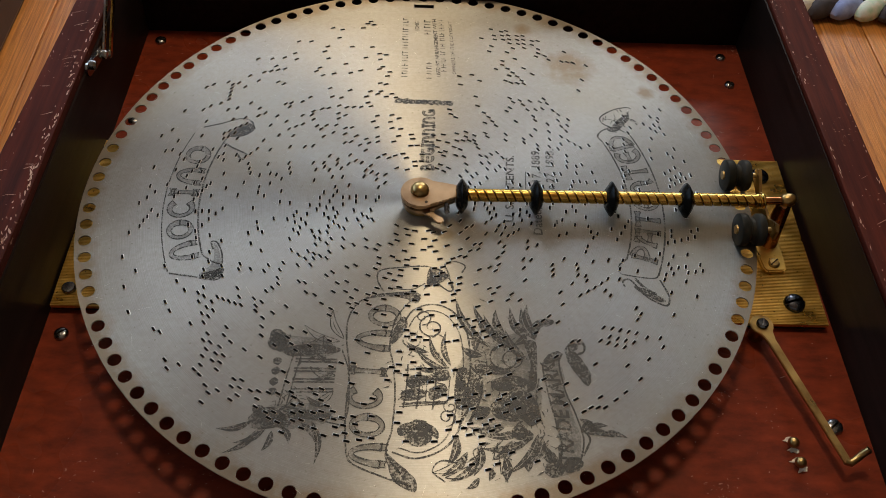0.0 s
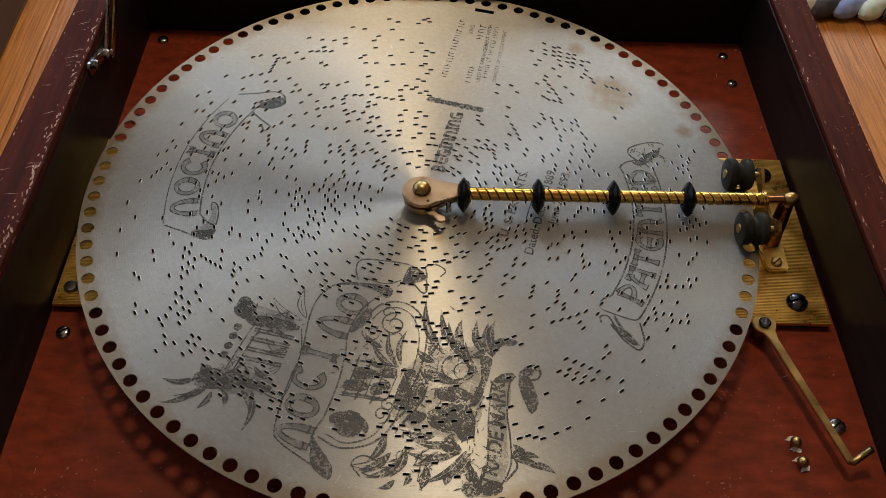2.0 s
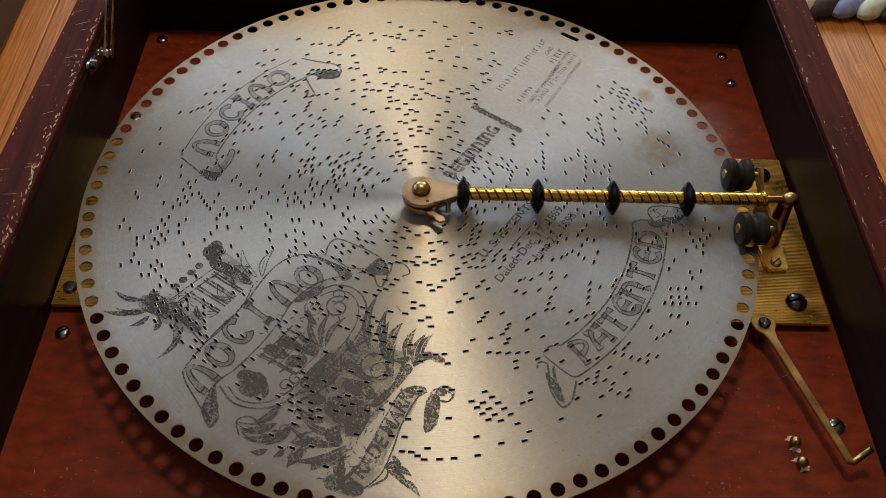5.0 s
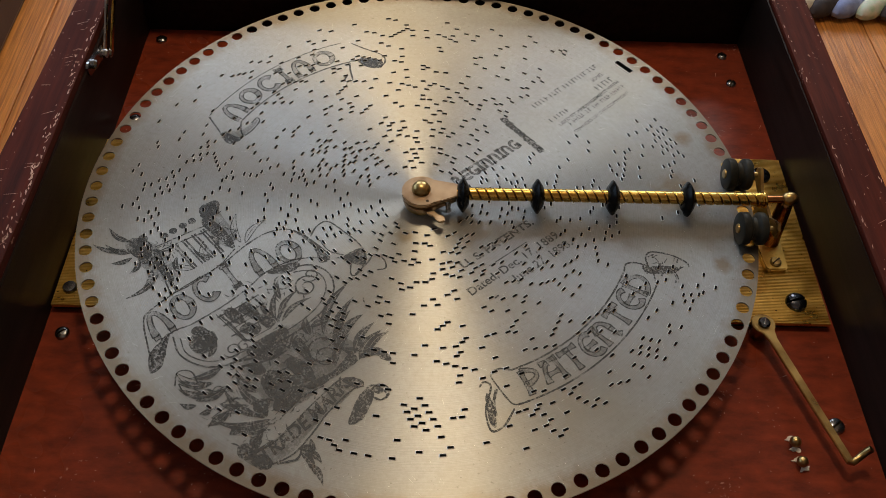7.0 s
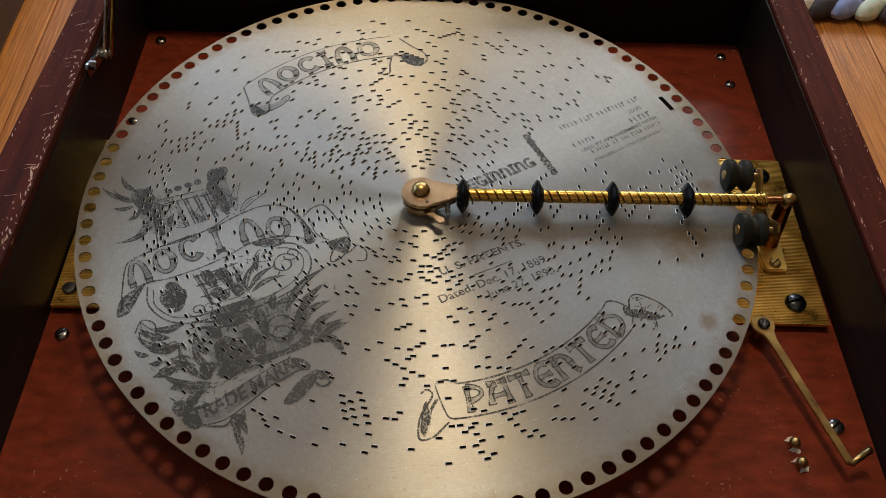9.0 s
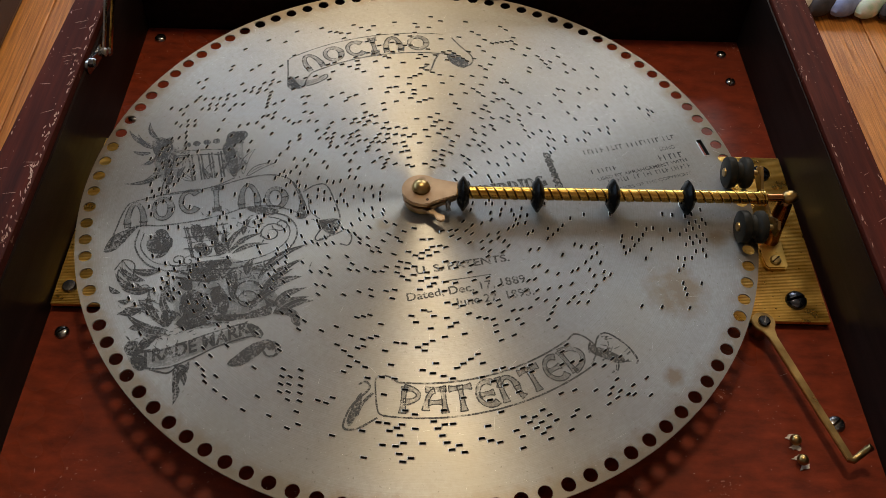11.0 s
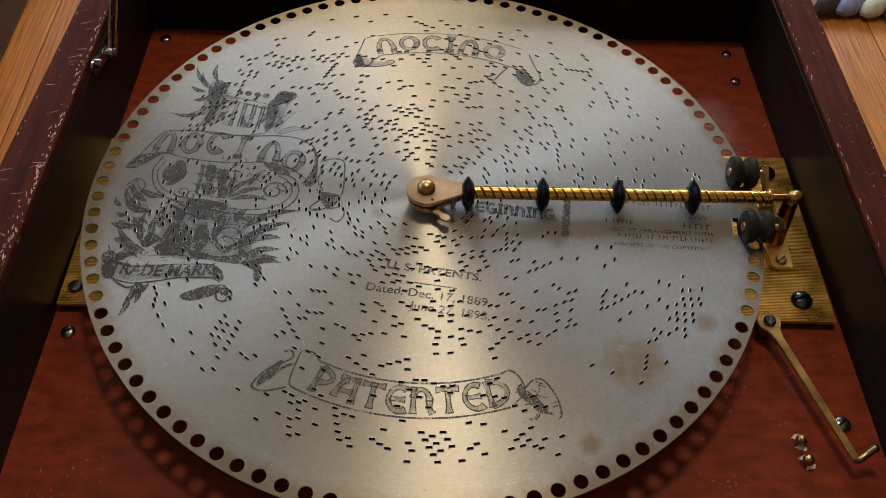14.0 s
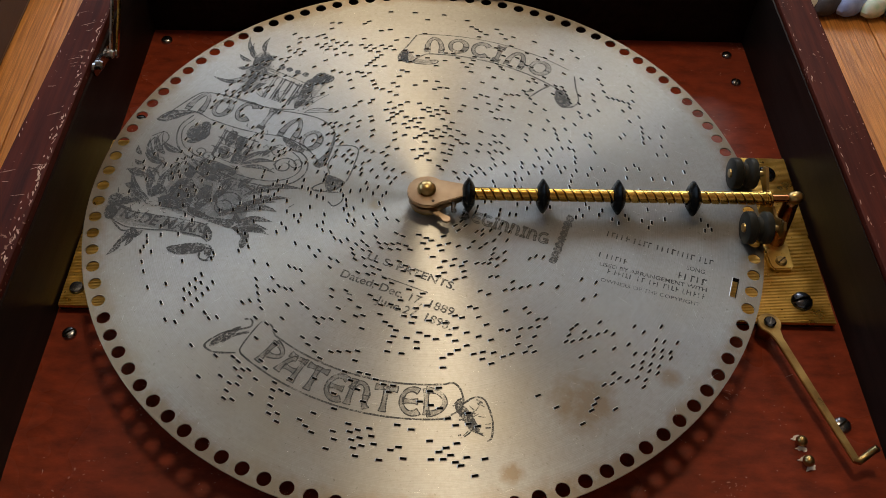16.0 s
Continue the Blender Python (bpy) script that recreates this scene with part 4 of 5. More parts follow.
    pen.blob([(-116.9, -94.9), (-111.8, -89.9), (-104.7, -85.6), (-99.6, -84.1), (-96.8, -87.7), (-103.1, -93.3), (-110.2, -96.9)])
    pen.stroke([(-99.6, -84.1), (-95.4, -84.1), (-92.6, -88.3), (-92.6, -93.2), (-96.7, -93.3), (-98.2, -90.5)], 1.00)
    pen.blob([(-105.9, -72.7), (-100.2, -74.8), (-97.7, -80.5), (-102.3, -81.3)])
    pen.ring((-94.2, -89.7), 4.4, 0.90)
    pen.blob([(-97.0, -85.5), (-92.8, -86.2), (-92.9, -90.4), (-95.9, -89.8)])
    pen.leaf((-143.4, -93.1), (-144.2, -106.7), 3.4)
    pen.leaf((-141.5, -93.8), (-138.4, -104.0), 3.4)
    pen.leaf((-143.8, -100.0), (-144.1, -113.4), 3.4)
    pen.leaf((-135.7, -90.2), (-143.5, -98.6), 3.4)
    pen.leaf((-143.0, -91.7), (-136.4, -96.5), 3.4)
    pen.stroke([(-155.3, -91.5), (-146.5, -94.9), (-141.4, -91.3)], 1.00)
    pen.stroke([(-140.5, -71.7), (-127.5, -68.6), (-114.7, -69.9)], 0.80)
    for k in range(0, 7, 2):
        pen.leaf((-150 - 1.5 * k, -30 - 5.5 * k), (-166 - 2.0 * (k % 3), -26 - 6.5 * k), 4.5, k % 3 == 1)
    # plain ornaments along the ribbon
    fill = Pen(85.7)
    for k, (kind, w) in enumerate(ORNAMENTS):
        x = -169.5 + k * 15.2 + (3 if k > 3 else 0) + (3 if k == 3 else 0)
        y = 5.5 + (3.0 if k in (2, 3, 4) else 0) - (2.0 if k == 5 else 0) - (1.5 if k == 0 else 0)
        for pts in old_letter(kind, w, 17.5):
            stem(pen, fill, lambda u, v, x=x, y=y: (x + u, y + v), pts, 2.4)
    # rubbed tone behind the lyre, the leaves and the dark foot of the shield
    for pts in ([(-140, -30), (-112, -28), (-96, -40), (-90, -62), (-112, -69), (-138, -70), (-143, -52)], [(-150, 66), (-141, 62), (-139, 36), (-147, 33), (-153, 50)], [(-112, 60), (-101, 66), (-102, 40), (-110, 36)], [(-166, -78), (-150, -80), (-130, -77), (-104, -73), (-104, -80), (-125, -85), (-150, -91), (-163, -88)]):
        tone = Pen(85.7)
        tone.blob(pts, 1.5)
        tone.done("crest_tone", "rubbed grey printed tone", MAT_FAINT)
    fill.done("ornament_tone", "rubbed grey printed tone", MAT_FAINT)
    # fine engraving lines between the larger forms
    rg = random.Random(5)
    for cx, cy, sx, sy, n in ((-118, -12, 22, 15, 60), (-108, -45, 34, 14, 90), (-128, -66, 26, 8, 40), (-150, -75, 18, 9, 26), (-140, 52, 9, 12, 34), (-105, 46, 9, 12, 26), (-158, -50, 16, 16, 34)):
        for _ in range(n):
            x, y, a = cx + rg.gauss(0, sx / 2), cy + rg.gauss(0, sy / 2), rg.uniform(0, math.pi)
            l = rg.uniform(1.5, 5)
            pen.stroke([(x, y), (x + l * math.cos(a) / 2, y + l * math.sin(a) / 2 + rg.uniform(-0.6, 0.6)), (x + l * math.cos(a), y + l * math.sin(a))], rg.uniform(0.4, 1.0), True)
    return pen.done("crest_print", "worn grey printed crest with lyre, ribbon and leaves")


def lettering(text, width, height, place, name="lettering", label="", fat=0.0):
    """Letters of the built-in font, width x height millimetres, laid by place(x, y)."""
    cu = bpy.data.curves.new("letters", "FONT")
    cu.body, cu.size, cu.offset, cu.resolution_u = text, 1.0, fat, 3
    tmp = new("letters", cu)
    bpy.context.view_layer.update()
    me = bpy.data.meshes.new_from_object(tmp.evaluated_get(bpy.context.evaluated_depsgraph_get()))
    bpy.data.objects.remove(tmp)
    bm = bmesh.new()
    bm.from_mesh(me)
    xs = [v.co.x for v in bm.verts]
    ys = [v.co.y for v in bm.verts if v.co.y > -0.02]
    x0, x1, y1 = min(xs), max(xs), max(ys)
    for v in bm.verts:
        x, y = place((v.co.x - x0) / (x1 - x0) * width, v.co.y / y1 * height)
        v.co = Vector((x / 1000, y / 1000, INK_Z + 0.00002 + (0.00002 if v.co.z > 0 else 0.0)))
    for f in bm.faces:
        f.normal_update()
        if f.normal.z < 0:
            f.normal_flip()
    cut_slots(bm)
    return part(name, bm, MAT_INK, music_disc, label)


def straight(x0, y0, tilt, turn):
    """A line of writing from (x0, y0), tilted, in a drawing turned by that much."""
    c, s = math.cos(radians(tilt)), math.sin(radians(tilt))
    ct, st = math.cos(radians(turn)), math.sin(radians(turn))

    def at(x, y):
        u, v = x0 + c * x - s * y, y0 + s * x + c * y
        return ct * u - st * v, st * u + ct * v
    return at


def bars(x0, y0, width, height, turn, seed, name="writing_bars"):
    """Writing that cannot be read: short upright bars."""
    rg = random.Random(seed)
    pen = Pen(turn)
    x = x0
    while x < x0 + width:
        w = rg.uniform(0.35, 0.6) * height
        pen.strip([(x, y0), (x, y0 + height)], [(x + w * 0.35, y0), (x + w * 0.35, y0 + height)])
        if rg.random() < 0.6:
            yy = y0 + rg.choice((0.0, 0.4, 0.8)) * height
            pen.strip([(x, yy), (x, yy + height * 0.2)], [(x + w, yy), (x + w, yy + height * 0.2)])
        x += w + rg.uniform(0.15, 0.3) * height + (height * 0.5 if rg.random() < 0.15 else 0)
    return pen.done(name, "line of worn illegible grey print")


def arc_points(r, a0, a1, n=24):
    return [(r * math.cos(radians(a0 + (a1 - a0) * k / n)), r * math.sin(radians(a0 + (a1 - a0) * k / n))) for k in range(n + 1)]


def polar(r, a):
    return r * math.cos(radians(a)), r * math.sin(radians(a))


def lower_ribbon():
    pen = Pen()
    pen.stroke(arc_points(124.3, 340, 384), 1.0)
    pen.stroke(arc_points(143.6, 338, 383), 1.0)
    pen.stroke([polar(124.3, 340), polar(121.5, 337.5), polar(123, 335), polar(131, 335.5), polar(142, 337), polar(143.6, 339)], 0.9)
    pen.stroke([polar(129, 331.4), polar(126.5, 332.8), polar(130, 334), polar(141, 331.5), polar(150, 331), polar(154, 331.6), polar(152, 334), polar(145, 337)], 1.1)
    pen.blob([polar(133, 332.4), polar(137, 333.2), polar(145, 333), polar(152, 332.4), polar(150, 331.4), polar(142, 331.6)])
    pen.stroke([polar(132, 335), polar(139, 333.4), polar(146, 333)], 1.6)
    pen.stroke([polar(124.3, 384), polar(124.0, 386), polar(129, 387.4), polar(138, 387), polar(143.6, 383)], 1.0)
    pen.stroke([polar(136, 387.4), polar(133.5, 390), polar(136, 392), polar(147, 392.4), polar(156, 391.4), polar(158, 390.4)], 1.0)
    pen.blob([polar(133, 386.5), polar(137, 387.5), polar(145, 389), polar(152, 389.5), polar(151, 387.8), polar(144, 386.6), polar(138, 385.6)])
    rg = random.Random(8)
    for _ in range(34):
        a, r = rg.uniform(385, 391), rg.uniform(134, 154)
        pen.stroke([polar(r, a), polar(r + rg.uniform(-3, 3), a + rg.uniform(0.4, 1.4))], rg.uniform(0.5, 1.0))

    def place(x, y):
        return polar(141.2 - y, 340.6 + x / 133.0 * 57.2958)

    fill = Pen()
    x = 0.0
    for kind, w in zip("PATENTED", (12.0, 12.5, 12.5, 11.5, 12.5, 12.5, 11.5, 12.5)):
        for pts in old_letter(kind, w, 14.6):
            stem(pen, fill, lambda u, v, x=x: place(x + u, v), pts, 2.2)
        x += w + 0.5
    pen.done("ribbon_print", "worn grey printed ribbon with round old-style capitals")
    fill.done("letter_tone", "rubbed grey printed tone", MAT_FAINT)


def upper_ribbon():
    """The ribbon opposite: letter-like plain shapes between two arcs."""
    pen = Pen()
    pen.stroke(arc_points(148.6, 202, 160), 0.7)
    pen.stroke(arc_points(128.4, 200, 158), 1.0)
    pen.stroke([polar(148, 202.5), polar(138, 205), polar(127, 208.5), polar(122, 207.5), polar(120, 205), polar(124, 203), polar(128.4, 200)], 1.0)
    pen.blob([polar(134, 205.6), polar(127, 208.2), polar(122, 207.2), polar(121, 205.6), polar(126, 205.6)])
    pen.stroke([polar(120, 205), polar(118, 201), polar(119, 197), polar(122, 196.4), polar(122, 199)], 0.9)
    pen.blob([polar(129, 158), polar(128, 154), polar(124, 151), polar(119, 151), polar(117, 153), polar(121, 156.5)])
    pen.stroke([polar(146, 157.5), polar(138, 154.5), polar(130, 150.5), polar(123, 149.8), polar(117, 152)], 1.0)
    pen.stroke([polar(128, 160.5), polar(120, 161.5), polar(111, 162.6), polar(112, 165), polar(116, 163.5)], 1.2)
    fill = Pen()
    x = 0.0
    for kind, w in ORNAMENTS:
        for pts in old_letter(kind, w * 1.12, 14.5):
            stem(pen, fill, lambda u, v, x=x: polar(131.2 + v, 200.5 - (x + u) / 138.0 * 57.2958), pts, 2.4)
        x += w * 1.12 + 2.4
    fill.blob([polar(134, 205.6), polar(127, 208.2), polar(122, 207.2), polar(119, 200), polar(121, 197), polar(124, 203)])
    fill.done("ornament_tone", "rubbed grey printed tone", MAT_FAINT)
    pen.done("ribbon_print", "worn grey printed ribbon with scrolled ends")


crest()
upper_ribbon()
lower_ribbon()


def banner(x, y):
    u = -160 + x
    v = -87.0 + y + 9.5 * (x / 56.0) ** 2 * 0.9 + 1.0 * x / 56
    c, s = math.cos(radians(85.7)), math.sin(radians(85.7))
    return c * u - s * v, s * u + c * v


lettering("TRADE MARK", 56, 7.5, banner, fat=0.03)
lettering("U. S. PATENTS.", 53, 5.0, straight(-12.5, -55.2, 0.8, 85.7), fat=0.02)
lettering("Dated, Dec. 17, 1889.", 68, 5.2, straight(-20.4, -72.0, 1.6, 85.7), fat=0.015)
lettering("June 27, 1893.", 44, 5.2, straight(4.6, -79.6, 0.8, 85.7), fat=0.015)
rule = Pen(85.7)
rule.stroke([(0, -62.2), (28, -61.8)], 0.6)
rule.stroke([(-11.5, -80.6), (-8.5, -80.4)], 0.9)
rule.done("rule_print", "thin grey printed line")
word = Pen()
word_tone = Pen()
start = straight(22.5, -7.6, -1.2, 90)
x = 0.0
for kind in "BEGINNING":
    w = 3.4 if kind == "I" else 6.0
    for pts in old_letter(kind, w, 7.4):
        stem(word, word_tone, lambda u, v, x=x: start(x + u, v), pts, 1.0)
    x += w + 0.5
word.done("lettering", "worn grey old-style capitals")
word_tone.done("lettering_tone", "rubbed grey printed tone", MAT_FAINT)
cross = Pen(90)
for k in range(9):
    v = -20 + k * 4.1
    cross.blob([(80.5 + 0.04 * v, v), (84 + 0.04 * v, v - 0.6), (85 + 0.04 * v, v + 2.4), (83.6, v + 4.2), (81 + 0.04 * v, v + 3.4)], 1.2)
cross.done("cross_print", "worn grey printed cross bar")
bars(106.4, 9.2, 59, 4.0, 90, 1)
bars(105.2, -6.8, 14.5, 3.4, 90, 2)
lettering("SONG.", 11, 3.0, straight(153.8, 1.6, 1.0, 90))
bars(150.4, -6.2, 15, 4.6, 90, 3)
lettering("USED BY ARRANGEMENT WITH", 60, 2.7, straight(107, -12.8, 2.6, 90), fat=0.02)
bars(112, -19.6, 54, 3.4, 91.5, 4)
lettering("OWNERS OF THE COPYRIGHT", 55, 2.4, straight(110, -23.2, 2.4, 90))


def disc_marks(seed=21):
    """Hairline scratches and pale flecks in the sheet."""
    rg = random.Random(seed)
    bm = bmesh.new()
    for _ in range(1000):
        rad, a = 0.189 * math.sqrt(rg.random()), rg.uniform(0, 2 * math.pi)
        x, y = rad * math.cos(a), rad * math.sin(a)
        if rad < 0.02 or in_slot(x, y, 0.001):
            continue
        if rg.random() < 0.3:
            l, w = rg.uniform(0.002, 0.010), 0.00009
        else:
            l, w = rg.uniform(0.0003, 0.0009), rg.uniform(0.0001, 0.0003)
        t = rg.uniform(0, math.pi)
        c, s = math.cos(t), math.sin(t)
        f = bm.faces.new([bm.verts.new((x + c * u * l - s * v * w, y + s * u * l + c * v * w, 0.00009)) for u, v in ((-0.5, 0), (-0.1, -0.5), (0.5, 0), (0.1, 0.5))])
        f.normal_update()
        if f.normal.z < 0:
            f.normal_flip()
    tagged(part("surface_wear", bm, MAT_GLINT_WEAR, music_disc, "fine pale scratches and flecks"), kind="stuff")


disc_marks()


# ---- screws and pins ----
def screw_head(r, h, slot_turn, mat, name, label, at, group="", tilt=0.0):
    """A round-headed slotted screw: two half domes over a low base."""
    base = thing(name, label, "screw", group, at=at)
    dome = [(r, 0.0), (r, 0.35 * h), (0.93 * r, 0.62 * h), (0.72 * r, 0.86 * h), (0.4 * r, 0.97 * h), (0.0, h)]
    bm = bmesh.new()
    for side in (1, -1):
        one = lathe(dome, None, 28)
        bmesh.ops.bisect_plane(one, geom=one.verts[:] + one.edges[:] + one.faces[:], plane_co=(0, side * 0.13 * r, 0), plane_no=(0, -side, 0), clear_outer=True)
        edges = [e for e in one.edges if e.is_boundary and abs(e.verts[0].co.y - side * 0.13 * r) < 1e-6 and abs(e.verts[1].co.y - side * 0.13 * r) < 1e-6]
        bmesh.ops.contextual_create(one, geom=edges)
        me = bpy.data.meshes.new("half")
        one.to_mesh(me)
        one.free()
        bm.from_mesh(me)
        bpy.data.meshes.remove(me)
    bm.transform(Matrix.Rotation(radians(slot_turn), 4, "Z"))
    part("head", bm, mat, base, smooth=True)
    # slot floor coloured dark for the shade between the half domes
    part("slot_bottom", lathe([(0.97 * r, 0.0), (0.97 * r, 0.3 * h), (0.0, 0.42 * h)], None, 24), MAT_RECESS_SHADE, base)
    return base


for x, y, turn, r in ((-0.1975, -0.0762, 40, 0.0040), (-0.1902, 0.1788, -25, 0.0040), (0.2234, 0.1756, 20, 0.0036), (0.2238, 0.1452, 70, 0.0036), (-0.1924, 0.0948, 10, 0.0040), (0.2222, -0.1285, 35, 0.0046)):
    screw_head(r, 0.0026, turn, MAT_STEEL, "screw", "round-headed slotted steel screw in the red board", (x, y, BED), "screws in the red board")
for x, y, turn in ((0.2185, -0.0520, 15), (0.2212, 0.0490, 150)):
    screw_head(0.0062, 0.0042, turn, MAT_BLUED, "plate_screw", "large slotted steel screw in the gilt bedplate", (x, y, PLATE - 0.0004), "screws in the gilt bedplate")


def nail(x, y, turn):
    n = thing("brass_nail", "domed brass nail with pale torn scraps beneath, in the red board", "nail", "brass nails", at=(x, y, BED))
    part("head", lathe([(0.0012, 0.0), (0.0012, 0.002), (0.0029, 0.0026), (0.0031, 0.0036), (0.0024, 0.0052), (0.0012, 0.0060), (0.0, 0.0063)], None, 24), MAT_OLD_BRASS, n, smooth=True)
    rg = random.Random(turn)
    for k in range(2):
        out = []
        for j in range(7):
            a = radians(turn + 170 * k) + (j - 3) * 0.28
            rr = 0.0048 * rg.uniform(0.75, 1.1)
            out.append((rr * math.cos(a), rr * math.sin(a)))
        out.append((0.001 * math.cos(radians(turn + 170 * k)), 0.001 * math.sin(radians(turn + 170 * k))))
        part("paper_scrap", prism(out, 0.0, 0.0006), MAT_PAPER, n, "pale torn scrap")


nail(0.1964, -0.1394, 100)
nail(0.1972, -0.1506, 300)

# ---- start lever beside the bedplate ----
lever = thing("start_lever", "long aged brass lever with hooked tip, pivoted beside the gilt bedplate", "lever")
A, B = Vector((0.1930, -0.0711)), Vector((0.2180, -0.1540))
along = (B - A).normalized()
side = Vector((-along.y, along.x))
outline = []
for k in range(19):
    a = radians(35 + k * (290 / 18))
    d = along * math.cos(a) + side * math.sin(a)
    outline.append(A + d * 0.0066)
neck = A + along * 0.011
outline += [neck - side * 0.0024, B - side * 0.0019, B + side * 0.0019, neck + side * 0.0024]
blade = prism([tuple(p) for p in outline], -0.0138, -0.0120, 0.0004)
part("blade", blade, MAT_OLD_BRASS, lever)
part("bush", lathe([(0.0045, BED), (0.0045, -0.0138)], Matrix.Translation((A.x, A.y, 0)), 24), MAT_OLD_BRASS, lever, smooth=True)
part("hook_tip", tube([(B.x - 0.0012, B.y + 0.001, -0.0136), (B.x + 0.0015, B.y - 0.0002, -0.0134), (B.x + 0.005, B.y + 0.002, -0.0125), (B.x + 0.0085, B.y + 0.0042, -0.0105), (B.x + 0.0105, B.y + 0.0048, -0.0080)], 0.0019, 12), MAT_OLD_BRASS, lever, smooth=True)
pivot = lathe([(0.0034, -0.0120), (0.0034, -0.0106), (0.0026, -0.0098), (0.0, -0.0096)], Matrix.Translation((A.x, A.y, 0)), 24)
part("pivot_screw", pivot, MAT_BLUED, lever, "dark slotted screw", True)
slot = box(-0.0026, -0.0004, -0.0102, 0.0026, 0.0004, -0.00945)
slot.transform(Matrix.Translation((A.x, A.y, 0)) @ Matrix.Rotation(radians(70), 4, "Z"))
part("pivot_slot", slot, MAT_STEEL, lever)

# ---- pressure bar over the disc ----
BAR_Y, BAR_Z = -0.0045, 0.0180
arm = thing("pressure_bar", "brass pressure bar with spiral grooves and black rollers above the disc", "pressure bar")


def spiral_rod(x0, x1, r, lead, starts, depth):
    bm = bmesh.new()
    n, sides = int((x1 - x0) / 0.00016), 48
    rows = []
    for k in range(n + 1):
        x = x0 + (x1 - x0) * k / n
        row = []
        for j in range(sides):
            a = 2 * math.pi * j / sides
            ph = ((x / lead - a / (2 * math.pi)) * starts) % 1.0
            cut = math.exp(-((ph - 0.5) / 0.075) ** 2)
            rr = r - depth * cut
            row.append(bm.verts.new((x, rr * math.cos(a), rr * math.sin(a))))
        rows.append(row)
    for p, q in zip(rows, rows[1:]):
        for j in range(sides):
            bm.faces.new((p[j], p[(j + 1) % sides], q[(j + 1) % sides], q[j]))
    bm.faces.new(rows[0])
    bm.faces.new(rows[-1])
    bmesh.ops.recalc_face_normals(bm, faces=bm.faces[:])
    bm.transform(Matrix.Translation((0, BAR_Y, BAR_Z)))
    return bm


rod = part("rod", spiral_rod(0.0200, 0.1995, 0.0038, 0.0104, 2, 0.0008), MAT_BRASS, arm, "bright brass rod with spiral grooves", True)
# groove faces get a dark colour for the shade in the spiral
rod.data.materials.append(MAT_RECESS_SHADE)
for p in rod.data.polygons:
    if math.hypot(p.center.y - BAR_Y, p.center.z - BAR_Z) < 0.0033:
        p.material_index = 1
ROLL = [(0.0038, -0.0034), (0.0056, -0.0034), (0.0070, -0.0026), (0.0098, -0.0007), (0.0103, 0.0), (0.0098, 0.0007), (0.0070, 0.0026), (0.0056, 0.0034), (0.0038, 0.0034)]
for x in (0.0236, 0.0666, 0.1104, 0.1543):
    part("roller", lathe(ROLL, Matrix.Translation((x, BAR_Y, BAR_Z - 0.0012)) @ ALONG_X, 40), MAT_RUBBER, arm, "black rubber roller with a thin rim", True)
# head over the disc's centre
hx, hy = -0.0002, -0.0040


def drop_shape(r, tip_x, tip_h, grow=0.0):
    out = []
    for k in range(29):
        a = radians(52 + k * (256 / 28))
        out.append((hx + (r + grow) * math.cos(a), hy + (r + grow) * math.sin(a)))
    out += [(tip_x, hy + 0.0014 - tip_h), (tip_x, hy + 0.0014 + tip_h)]
    return out


part("head_plate", prism(drop_shape(0.0115, 0.0212, 0.0046), 0.0172, 0.0194, 0.0004), MAT_BRONZE, arm, "worn bronze drop-shaped plate")
part("lower_plate", prism(drop_shape(0.0108, 0.0200, 0.0030), 0.0122, 0.0150, 0.0004), MAT_BRONZE, arm)
part("head_core", lathe([(0.0090, 0.0080), (0.0098, 0.0090), (0.0098, 0.0120), (0.0080, 0.0122), (0.0080, 0.0175)], Matrix.Translation((hx, hy, 0)), 32), MAT_OLD_BRASS, arm, smooth=True)
part("centre_pin", lathe([(0.0030, BED + 0.004), (0.0030, 0.0090)], None, 24), MAT_STEEL, arm, smooth=True)
part("dome_nut", lathe([(0.0054, 0.0192), (0.0054, 0.0202), (0.0050, 0.0216), (0.0039, 0.0230), (0.0022, 0.0239), (0.0, 0.0242)], Matrix.Translation((-0.0006, -0.0030, 0)), 32), MAT_OLD_BRASS, arm, "domed brass nut", True)
# dark disc laid on the plate for the shade in a small hole
part("pin_hole_shade", lathe([(0.0009, 0.0190), (0.0009, 0.01955), (0.0, 0.01955)], Matrix.Translation((0.0030, -0.0118, 0)), 12), MAT_RECESS_SHADE, arm)
tab = []
for x, y in ((-0.001, -0.0135), (0.0062, -0.0140), (0.0088, -0.0170), (0.0128, -0.0190), (0.0130, -0.0218), (0.0110, -0.0232), (0.0086, -0.0222), (0.0066, -0.0190), (0.0030, -0.0168)):
    tab.append((x, y))
part("latch_tab", prism(tab, 0.0132, 0.0146, 0.0003), MAT_BRONZE, arm, "small bronze latch tab")
coil = [(0.0150 + 0.0012 * math.cos(k * 0.7), -0.0150 + 0.0065 * k / 90, 0.0140 + 0.0012 * math.sin(k * 0.7)) for k in range(91)]
part("coil_spring", tube(coil, 0.00042, 6), MAT_STEEL, arm, "small coil spring", True)
